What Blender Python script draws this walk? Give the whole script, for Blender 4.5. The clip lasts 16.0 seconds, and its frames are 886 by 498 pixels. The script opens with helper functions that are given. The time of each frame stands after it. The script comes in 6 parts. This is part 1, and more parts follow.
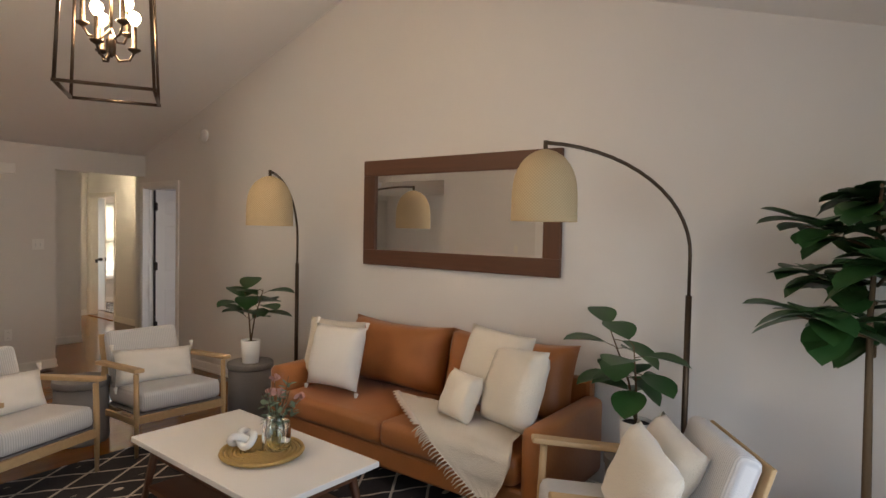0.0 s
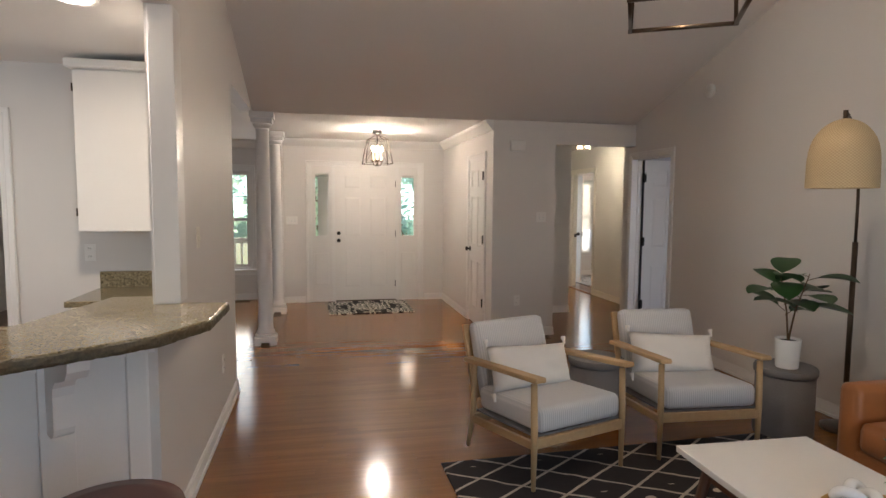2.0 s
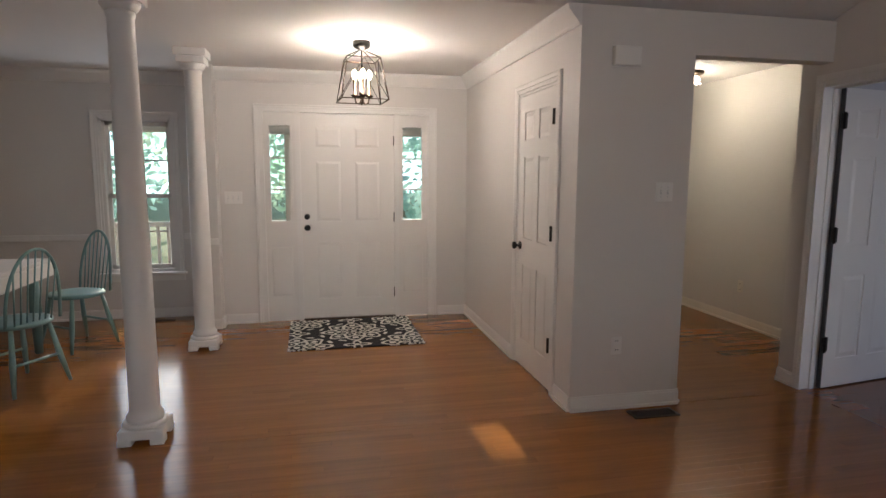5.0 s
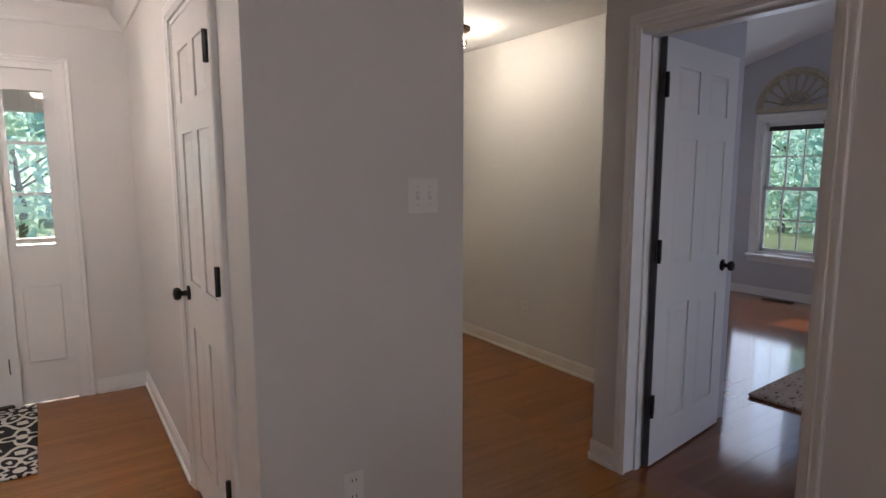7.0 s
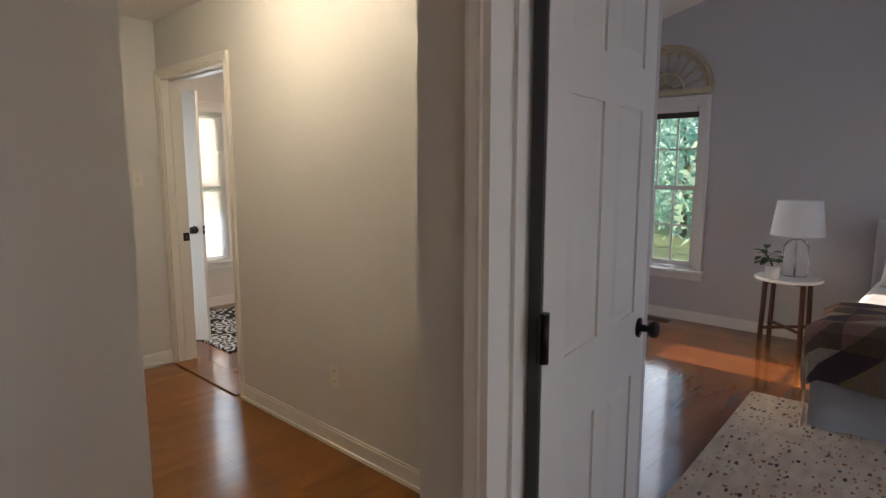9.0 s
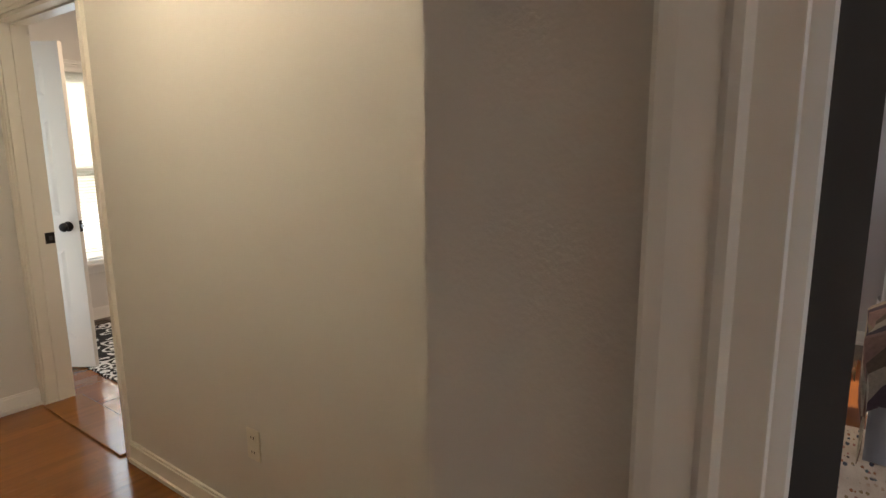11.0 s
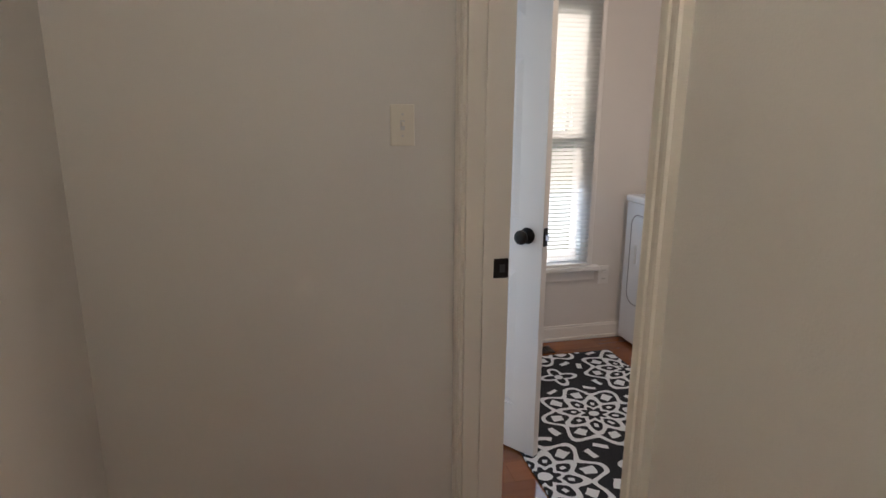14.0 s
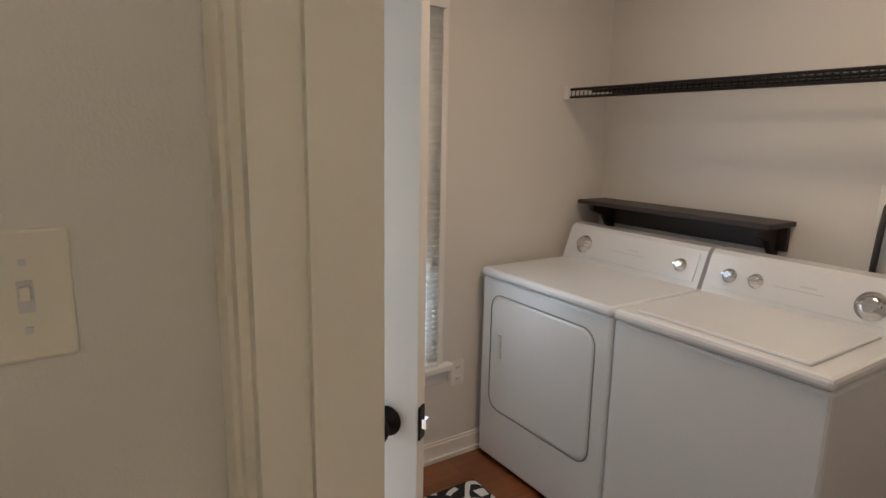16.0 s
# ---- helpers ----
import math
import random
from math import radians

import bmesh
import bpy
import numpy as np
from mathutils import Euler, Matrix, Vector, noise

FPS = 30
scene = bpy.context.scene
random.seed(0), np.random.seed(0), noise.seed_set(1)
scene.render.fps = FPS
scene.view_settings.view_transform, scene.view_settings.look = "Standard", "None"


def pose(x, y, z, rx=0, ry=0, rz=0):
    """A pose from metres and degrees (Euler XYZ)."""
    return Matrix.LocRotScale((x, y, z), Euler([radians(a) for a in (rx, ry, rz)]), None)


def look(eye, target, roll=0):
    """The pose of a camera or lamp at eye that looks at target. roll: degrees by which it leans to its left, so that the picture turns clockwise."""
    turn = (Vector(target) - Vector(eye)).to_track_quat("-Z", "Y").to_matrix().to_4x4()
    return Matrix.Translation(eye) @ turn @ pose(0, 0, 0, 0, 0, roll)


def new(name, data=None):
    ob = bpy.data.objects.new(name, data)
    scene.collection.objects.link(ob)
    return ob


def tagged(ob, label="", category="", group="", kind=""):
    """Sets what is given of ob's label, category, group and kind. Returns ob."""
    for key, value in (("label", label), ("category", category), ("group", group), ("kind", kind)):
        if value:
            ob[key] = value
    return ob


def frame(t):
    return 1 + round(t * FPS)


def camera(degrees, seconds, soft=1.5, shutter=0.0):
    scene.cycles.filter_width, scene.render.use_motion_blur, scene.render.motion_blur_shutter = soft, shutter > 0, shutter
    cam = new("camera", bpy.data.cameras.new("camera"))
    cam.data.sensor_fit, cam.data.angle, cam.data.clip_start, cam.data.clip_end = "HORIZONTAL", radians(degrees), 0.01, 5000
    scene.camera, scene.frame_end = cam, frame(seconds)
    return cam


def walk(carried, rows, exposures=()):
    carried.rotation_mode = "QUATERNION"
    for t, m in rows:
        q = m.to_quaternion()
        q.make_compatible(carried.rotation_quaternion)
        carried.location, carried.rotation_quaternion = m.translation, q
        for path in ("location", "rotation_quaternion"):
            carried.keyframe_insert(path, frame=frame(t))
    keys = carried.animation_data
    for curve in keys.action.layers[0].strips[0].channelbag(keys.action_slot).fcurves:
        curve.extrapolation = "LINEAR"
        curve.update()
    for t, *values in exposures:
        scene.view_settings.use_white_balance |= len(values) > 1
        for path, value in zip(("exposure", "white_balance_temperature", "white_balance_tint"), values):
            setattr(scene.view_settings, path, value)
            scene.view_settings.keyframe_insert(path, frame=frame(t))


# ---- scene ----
cam = camera(74.4, 16.0)
PATH = [
    (0, (0.179, -0.383, 1.624), (1.78, 0.812, 1.553), 1.2),
    (0.4, (0.234, -0.305, 1.614), (1.48, 1.257, 1.514), 0.7),
    (0.5, (0.233, -0.307, 1.611), (1.385, 1.324, 1.507), 0.6),
    (1, (0.195, -0.121, 1.581), (0.954, 1.726, 1.462), 0.5),
    (1.5, (0.124, 0.196, 1.581), (0.63, 2.126, 1.443), 0.5),
    (2, (0.143, 0.615, 1.53), (0.556, 2.566, 1.367), 0.4),
    (2.5, (0.23, 1.099, 1.493), (0.605, 3.057, 1.328), 0.3),
    (3, (0.21, 1.592, 1.48), (0.583, 3.549, 1.306), 0.3),
    (5.5, (0.751, 4.106, 1.456), (1.203, 6.036, 1.189), 0.1),
    (6, (1.019, 4.516, 1.434), (1.653, 6.396, 1.18), 0.1),
    (6.5, (1.291, 4.9, 1.382), (2.138, 6.699, 1.166), 0.7),
    (7, (1.58, 5.219, 1.441), (2.678, 6.869, 1.176), -0.1),
    (7.5, (1.887, 5.544, 1.45), (3.101, 7.107, 1.16), 0.2),
    (8, (2.183, 5.783, 1.478), (3.49, 7.262, 1.155), -0.7),
    (8.5, (2.534, 6.03, 1.442), (3.916, 7.447, 1.153), -0.4),
    (10.8, (3.47, 6.795, 1.416), (5.064, 7.948, 1.054), -0.3),
    (11, (3.459, 6.895, 1.417), (5.035, 8.074, 1.061), -0.5),
    (11.5, (3.526, 7.293, 1.291), (4.872, 8.738, 0.973), -1.3),
    (12, (3.61, 7.572, 1.317), (4.741, 9.187, 0.982), -0.4),
    (12.5, (3.798, 7.863, 1.375), (4.683, 9.61, 0.97), 0.0),
    (13, (3.894, 8.125, 1.368), (4.538, 9.972, 0.948), 0.1),
    (13.5, (3.959, 8.468, 1.348), (4.525, 10.337, 0.919), 0.1),
    (14, (4.118, 8.869, 1.388), (4.578, 10.761, 0.93), 0.3),
    (14.5, (4.152, 9.237, 1.38), (4.572, 11.137, 0.919), 0.4),
    (15, (4.267, 9.565, 1.368), (4.719, 11.456, 0.898), 0.7),
    (15.5, (4.392, 9.802, 1.418), (5.02, 11.644, 0.958), 1.0),
    (16, (4.435, 9.949, 1.492), (5.522, 11.583, 1.108), 1.1),
]
SKY, SUN = 0.15, 5.0
W_FOYER, W_HALL, W_CHAND, W_KITCH = 30, 6.6, 21, 9.5
W_PATIO, W_DINING, W_BED, W_KDAY, W_LFILL = 17, 4.0, 4.0, 15, 8
EXPOSURES = [(0.0, 1.0, 7900, 14), (1.0, 0.93, 7800, 13), (2.0, 0.92, 7000, 13), (3.0, 0.78, 7250, 12), (5.5, 0.62, 6500, 15), (6.0, 0.58, 6450, 16), (7.0, 0.74, 6250, 16),
             (8.5, 0.92, 6850, 14), (10.8, 1.15, 7600, 12), (12.0, 0.70, 6450, 16), (13.0, 0.62, 6250, 15), (14.5, 0.60, 6600, 16), (16.0, 0.52, 7200, 14)]
walk(cam, [(t, look(eye, target, roll)) for t, eye, target, roll in PATH], EXPOSURES)


# ---- light ----
world = bpy.data.worlds.new("world")
scene.world = world
world.use_nodes = True
_wt = world.node_tree
_sky = _wt.nodes.new("ShaderNodeTexSky")
_sky.sky_type, _sky.sun_disc = "NISHITA", False
_sky.sun_elevation, _sky.sun_rotation = radians(20), radians(0)
_wt.links.new(_sky.outputs[0], _wt.nodes["Background"].inputs[0])
_wt.nodes["Background"].inputs[1].default_value = SKY

sun_data = bpy.data.lights.new("sun", "SUN")
sun_data.energy, sun_data.angle, sun_data.color = SUN, radians(0.6), (1.0, 0.89, 0.73)
sun = new("sun", sun_data)
sun.matrix_world = look((0, 20 * math.cos(radians(20)), 20 * math.sin(radians(20))), (0, 0, 0))


def lamp(name, kind, where, watts, colour, size=0.05, target=None, size_y=None):
    d = bpy.data.lights.new(name, kind)
    d.energy, d.color = watts, colour
    if kind == "AREA":
        d.shape, d.size, d.size_y = "RECTANGLE", size, size_y or size
    else:
        d.shadow_soft_size = size
    ob = new(name, d)
    ob.matrix_world = look(where, target) if target else Matrix.Translation(where)
    return ob


WARM = (1.0, 0.85, 0.68)
# lamps that hang in the rooms
lamp("foyer_light", "POINT", (0.87, 8.14, 2.17), W_FOYER, (1.0, 0.91, 0.80), 0.11)
lamp("hall_light", "POINT", (3.99, 8.70, 2.26), W_HALL, (1.0, 0.93, 0.77), 0.05)
lamp("chandelier_light", "POINT", (1.50, 2.64, 2.66), W_CHAND, WARM, 0.10)
lamp("kitchen_light", "AREA", (-0.92, 3.60, 2.40), W_KITCH, (1, 0.9, 0.78), 0.14, (-0.92, 3.60, 0))
# daylight through the glazed openings
lamp("patio_daylight", "AREA", (1.5, -1.02, 1.15), W_PATIO, (0.58, 0.73, 1.0), 2.2, (1.5, 3, 1.0), 2.0)
lamp("dining_daylight", "AREA", (-1.2, 9.88, 1.25), W_DINING, (0.78, 0.88, 1.0), 0.6, (-1.2, 6, 0.8), 1.4)
lamp("bedroom_daylight_fill", "AREA", (8.28, 8.67, 1.25), W_BED, (0.70, 0.82, 1.0), 0.65, (4, 8.2, 0.9), 1.5)
# added fill from the unseen south side, to lift the bedroom's brightness
lamp("bedroom_daylight_fill", "AREA", (5.6, 3.75, 1.4), W_BED * 2.6, (0.74, 0.80, 1.0), 1.4, (6, 8, 0.9), 1.4)
lamp("kitchen_daylight", "AREA", (-3.85, 2.6, 1.6), W_KDAY, (0.8, 0.9, 1.0), 1.2, (0, 3, 1.2), 1.0)
lamp("laundry_daylight", "AREA", (5.535, 11.95, 1.25), 3.0, (0.50, 0.74, 1.0), 0.40, (5.6, 9, 0.7), 1.4)
lamp("laundry_door_daylight", "AREA", (4.44, 11.06, 1.05), 1.3, (0.40, 0.68, 1.0), 0.66, (6, 11.06, 1.0), 1.9)
# warm fill added under the laundry ceiling; it has no fixture and isn't daylight
lamp("laundry_fill", "AREA", (5.7, 10.7, 2.48), W_LFILL, (1.0, 0.80, 0.60), 0.3, (5.7, 10.7, 0))


# ---- materials ----
def tree_of(name):
    m = bpy.data.materials.new(name)
    m.use_nodes = True
    return m, m.node_tree, m.node_tree.nodes["Principled BSDF"]


def mth(t, op, a, b=0.0, c=None):
    n = t.nodes.new("ShaderNodeMath")
    n.operation = op
    for k, v in enumerate((a, b) if c is None else (a, b, c)):
        if isinstance(v, (int, float)):
            n.inputs[k].default_value = v
        else:
            t.links.new(v, n.inputs[k])
    return n.outputs[0]


def coords(t, scale=(1, 1, 1), rot=(0, 0, 0)):
    tc, mp = t.nodes.new("ShaderNodeTexCoord"), t.nodes.new("ShaderNodeMapping")
    mp.inputs["Scale"].default_value, mp.inputs["Rotation"].default_value = scale, rot
    t.links.new(tc.outputs["Object"], mp.inputs["Vector"])
    return mp.outputs[0]


def noise_of(t, vec, scale, detail=3.0, rough=0.5):
    n = t.nodes.new("ShaderNodeTexNoise")
    n.inputs["Scale"].default_value, n.inputs["Detail"].default_value, n.inputs["Roughness"].default_value = scale, detail, rough
    t.links.new(vec, n.inputs["Vector"])
    return n.outputs[0]


def mixed(t, fac, a, b):
    n = t.nodes.new("ShaderNodeMix")
    n.data_type = "RGBA"
    if isinstance(fac, (int, float)):
        n.inputs[0].default_value = fac
    else:
        t.links.new(fac, n.inputs[0])
    for k, v in ((6, a), (7, b)):
        if isinstance(v, tuple):
            n.inputs[k].default_value = (*v[:3], 1)
        else:
            t.links.new(v, n.inputs[k])
    return n.outputs[2]


def bumped(t, p, height, strength, distance=0.01):
    b = t.nodes.new("ShaderNodeBump")
    b.inputs["Strength"].default_value, b.inputs["Distance"].default_value = strength, distance
    t.links.new(height, b.inputs["Height"])
    t.links.new(b.outputs[0], p.inputs["Normal"])


def mat(name, col, rough=0.5, metal=0.0, var=0.06, scale=3.0, bump=0.08, bscale=120.0, coat=0.0, sheen=0.0):
    m, t, p = tree_of(name)
    v = coords(t)
    a, b = noise_of(t, v, scale, 4), noise_of(t, v, bscale, 2)
    t.links.new(mixed(t, a, tuple(c * (1 - var) for c in col), tuple(min(1, c * (1 + var)) for c in col)), p.inputs["Base Color"])
    t.links.new(mth(t, "ADD", mth(t, "MULTIPLY", a, 0.16 * rough + 0.02), rough * 0.92), p.inputs["Roughness"])
    p.inputs["Metallic"].default_value = metal
    p.inputs["Coat Weight"].default_value, p.inputs["Sheen Weight"].default_value = coat, sheen
    if bump:
        bumped(t, p, b, bump, 0.004)
    return m


def wood(name, dark, light, rough=0.3, along="x", grain=1.0, spread=1.0, coat=0.0, bump=0.05):
    """Boards that differ one from the next, with grain along one axis."""
    m, t, p = tree_of(name)
    s = {"x": (1.2, 22, 22), "y": (22, 1.2, 22), "z": (22, 22, 1.2)}[along]
    rnd = mth(t, "FRACT", mth(t, "ADD", t.nodes.new("ShaderNodeObjectInfo").outputs["Random"], t.nodes.new("ShaderNodeNewGeometry").outputs["Random Per Island"]))
    v = coords(t, s)
    off = t.nodes.new("ShaderNodeVectorMath")
    off.operation = "ADD"
    comb = t.nodes.new("ShaderNodeCombineXYZ")
    for k in range(3):
        t.links.new(mth(t, "MULTIPLY", rnd, 37.0 + 11 * k), comb.inputs[k])
    t.links.new(v, off.inputs[0])
    t.links.new(comb.outputs[0], off.inputs[1])
    g = noise_of(t, off.outputs[0], 1.6 * grain, 6, 0.62)
    big = noise_of(t, coords(t), 1.1, 2)
    f = mth(t, "ADD", mth(t, "MULTIPLY", mth(t, "SUBTRACT", rnd, 0.5), 0.75 * spread), mth(t, "ADD", mth(t, "MULTIPLY", g, 0.8), mth(t, "MULTIPLY", big, 0.2)))
    ramp = t.nodes.new("ShaderNodeClamp")
    t.links.new(f, ramp.inputs[0])
    t.links.new(mixed(t, ramp.outputs[0], dark, light), p.inputs["Base Color"])
    t.links.new(mth(t, "ADD", mth(t, "MULTIPLY", mth(t, "ADD", big, g), 0.10), rough - 0.05), p.inputs["Roughness"])
    p.inputs["Coat Weight"].default_value, p.inputs["Coat Roughness"].default_value = coat, 0.07
    bumped(t, p, g, bump, 0.003)
    return m


def plain_glass(name, tint=(1, 1, 1), rough=0.0):
    m, t, p = tree_of(name)
    p.inputs["Base Color"].default_value, p.inputs["Roughness"].default_value = (*tint, 1), rough
    p.inputs["Transmission Weight"].default_value, p.inputs["IOR"].default_value = 1.0, 1.45
    return m


def glowing(name, col, strength):
    m, t, p = tree_of(name)
    p.inputs["Base Color"].default_value = (*col, 1)
    p.inputs["Emission Color"].default_value, p.inputs["Emission Strength"].default_value = (*col, 1), strength
    return m


PAINT = mat("wall_paint", (0.70, 0.675, 0.652), 0.52, var=0.03, scale=1.2, bump=0.12, bscale=260)
HALLPAINT = mat("hall_paint", (0.66, 0.645, 0.615), 0.42, var=0.03, scale=1.2, bump=0.12, bscale=260)
BEDPAINT = mat("bedroom_paint", (0.56, 0.55, 0.57), 0.55, var=0.03, scale=1.2, bump=0.12, bscale=260)
CEIL = mat("ceiling_paint", (0.84, 0.815, 0.79), 0.8, var=0.03, scale=1.5, bump=0.25, bscale=160)
TRIM = mat("white_trim_paint", (0.80, 0.785, 0.765), 0.32, var=0.025, scale=4, bump=0.05, bscale=90)
DOORPAINT = mat("white_door_paint", (0.78, 0.76, 0.735), 0.30, var=0.025, scale=4, bump=0.07, bscale=70)
AGEDCREAM = mat("distressed_cream_paint", (0.50, 0.43, 0.31), 0.6, var=0.3, scale=22, bump=0.3, bscale=60)
CREAMTRIM = mat("cream_trim_paint", (0.78, 0.75, 0.68), 0.38, var=0.03, scale=4, bump=0.05, bscale=90)
OAK = wood("oak_floor", (0.150, 0.053, 0.008), (0.345, 0.136, 0.027), 0.10, "x", 1.0, 0.27, coat=0.0, bump=0.012)
LAMINATE = wood("red_laminate_floor", (0.13, 0.040, 0.014), (0.29, 0.100, 0.032), 0.08, "x", 0.8, 0.5, coat=0.3, bump=0.01)
JOINT = mat("dark_floor_joint", (0.13, 0.048, 0.014), 0.7)
BLACK = mat("black_bronze", (0.018, 0.016, 0.015), 0.38, 0.6, var=0.2, scale=30)
BRONZE = mat("bronze_metal", (0.10, 0.07, 0.05), 0.35, 0.9, var=0.15, scale=20)
CHROME = mat("chrome", (0.75, 0.75, 0.76), 0.12, 1.0, var=0.03)
OAKLIGHT = wood("light_oak", (0.40, 0.25, 0.12), (0.62, 0.42, 0.23), 0.45, "y", 1.0, 0.3)
OAKLEG = wood("light_oak_leg", (0.40, 0.25, 0.12), (0.60, 0.41, 0.22), 0.45, "z", 1.0, 0.3)
WALNUT = wood("walnut", (0.055, 0.018, 0.008), (0.14, 0.050, 0.020), 0.5, "y", 1.2, 0.3)
WALNUTZ = wood("walnut_upright", (0.055, 0.018, 0.008), (0.14, 0.050, 0.020), 0.5, "z", 1.2, 0.3)
MAHOGANY = wood("dark_cherry", (0.040, 0.010, 0.008), (0.10, 0.026, 0.018), 0.28, "x", 1.2, 0.3)
ESPRESSO = wood("espresso_wood", (0.018, 0.011, 0.010), (0.045, 0.028, 0.024), 0.4, "y", 1.2, 0.3)
LEATHER = mat("caramel_leather", (0.36, 0.125, 0.034), 0.42, var=0.22, scale=5, bump=0.35, bscale=55, sheen=0.1)
WHITEFAB = mat("white_cotton", (0.80, 0.76, 0.71), 0.9, var=0.05, scale=6, bump=0.5, bscale=240, sheen=0.3)
CREAMFAB = mat("cream_knit", (0.74, 0.66, 0.55), 0.95, var=0.07, scale=7, bump=0.8, bscale=130, sheen=0.4)
BEDWHITE = mat("white_bed_linen", (0.80, 0.80, 0.82), 0.9, var=0.04, scale=4, bump=0.4, bscale=60)
CERAMIC = mat("white_ceramic", (0.82, 0.81, 0.79), 0.25, var=0.03)
CONCRETE = mat("grey_concrete", (0.20, 0.19, 0.19), 0.75, var=0.15, scale=9, bump=0.3, bscale=80)
SOIL = mat("dark_soil", (0.03, 0.02, 0.015), 0.95, var=0.4, scale=40, bump=1.0, bscale=90)
LEAF = mat("green_leaf", (0.022, 0.078, 0.020), 0.42, var=0.35, scale=9, bump=0.2, bscale=40)
LEAFPALE = mat("pale_green_leaf", (0.13, 0.20, 0.14), 0.6, var=0.25, scale=9)
PINK = mat("dusty_pink_petals", (0.50, 0.28, 0.25), 0.8, var=0.2, scale=30)
STEM = mat("brown_stem", (0.12, 0.075, 0.04), 0.8, var=0.2, scale=20)
GOLD = mat("woven_gold_straw", (0.42, 0.27, 0.09), 0.6, var=0.25, scale=60, bump=0.8, bscale=180)
APPLIANCE = mat("white_enamel", (0.74, 0.77, 0.81), 0.22, var=0.015, bump=0.0, coat=0.3)
APPGREY = mat("pale_grey_panel", (0.60, 0.61, 0.62), 0.35, var=0.03)
APPSEAM = mat("grey_door_seam", (0.22, 0.23, 0.25), 0.6)
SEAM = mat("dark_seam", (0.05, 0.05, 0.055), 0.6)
PLATE = mat("ivory_plastic", (0.74, 0.71, 0.63), 0.35, var=0.02)
PLATEW = mat("white_plastic", (0.80, 0.79, 0.77), 0.35, var=0.02)
SLOT = mat("dark_slot", (0.02, 0.02, 0.02), 0.6)
GLASS = plain_glass("clear_glass")
VASEGLASS = plain_glass("green_tinted_glass", (0.78, 0.90, 0.86))
MIRROR = mat("mirror_silver", (0.86, 0.87, 0.87), 0.0, 1.0, var=0.0, bump=0)
MIRROR.node_tree.nodes["Principled BSDF"].inputs["Roughness"].default_value = 0.01
for _l in list(MIRROR.node_tree.links):
    if _l.to_socket.name == "Roughness":
        MIRROR.node_tree.links.remove(_l)
BULB = glowing("lit_bulb", (1.0, 0.80, 0.55), 22.0)
CANLIGHT = glowing("lit_downlight", (1.0, 0.93, 0.84), 9.0)
SHADEW = mat("white_linen_shade", (0.78, 0.79, 0.82), 0.9, var=0.02, bump=0.3, bscale=300)
BARK = mat("bark", (0.22, 0.18, 0.14), 0.95, var=0.3, scale=12, bump=1.0, bscale=30)


def leafy(name, col, through_light=0.5):
    m = mat(name, col, 0.6, var=0.5, scale=1.2, bump=0)
    t = m.node_tree
    p, out = t.nodes["Principled BSDF"], t.nodes["Material Output"]
    tr, mx = t.nodes.new("ShaderNodeBsdfTranslucent"), t.nodes.new("ShaderNodeMixShader")
    tr.inputs[0].default_value = (*(min(1, c * 1.8) for c in col), 1)
    mx.inputs[0].default_value = through_light
    t.links.new(p.outputs[0], mx.inputs[1])
    t.links.new(tr.outputs[0], mx.inputs[2])
    t.links.new(mx.outputs[0], out.inputs[0])
    return m


SLATW = leafy("white_blind_slat", (0.76, 0.81, 0.86), 0.34)
FOLIAGE = leafy("outdoor_foliage", (0.27, 0.43, 0.40))
FOLIAGE2 = leafy("bright_foliage", (0.40, 0.52, 0.42))
GRASS = mat("lawn_grass", (0.16, 0.21, 0.10), 0.95, var=0.4, scale=2.0, bump=0.5, bscale=30)
# emissive mottled green and sky colour: the bright outdoor haze is made to glow
BACKDROP_GLOW = glowing("glowing_backdrop", (0.30, 0.44, 0.42), 3.4)
_t = BACKDROP_GLOW.node_tree
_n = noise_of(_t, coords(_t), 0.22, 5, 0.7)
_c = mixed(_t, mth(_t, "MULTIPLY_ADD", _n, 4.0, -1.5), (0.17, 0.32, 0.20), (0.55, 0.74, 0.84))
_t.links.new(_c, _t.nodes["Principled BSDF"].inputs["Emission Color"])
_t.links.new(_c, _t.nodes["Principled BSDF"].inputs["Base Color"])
PORCHP = mat("porch_paint", (0.60, 0.60, 0.60), 0.6, var=0.05)



def rattan():
    m, t, p = tree_of("natural_rattan_weave")
    tc = t.nodes.new("ShaderNodeTexCoord")
    sep = t.nodes.new("ShaderNodeSeparateXYZ")
    t.links.new(tc.outputs["Object"], sep.inputs[0])
    ang = mth(t, "ARCTAN2", sep.outputs[1], sep.outputs[0])
    a = mth(t, "SINE", mth(t, "MULTIPLY", ang, 60.0))
    b = mth(t, "SINE", mth(t, "MULTIPLY", sep.outputs[2], 420.0))
    w = mth(t, "ADD", mth(t, "MULTIPLY", mth(t, "MULTIPLY", a, b), 0.35), 0.5)
    t.links.new(mixed(t, w, (0.42, 0.30, 0.16), (0.66, 0.52, 0.33)), p.inputs["Base Color"])
    p.inputs["Roughness"].default_value = 0.8
    p.inputs["Transmission Weight"].default_value = 0.0
    bumped(t, p, w, 0.6, 0.004)
    return m


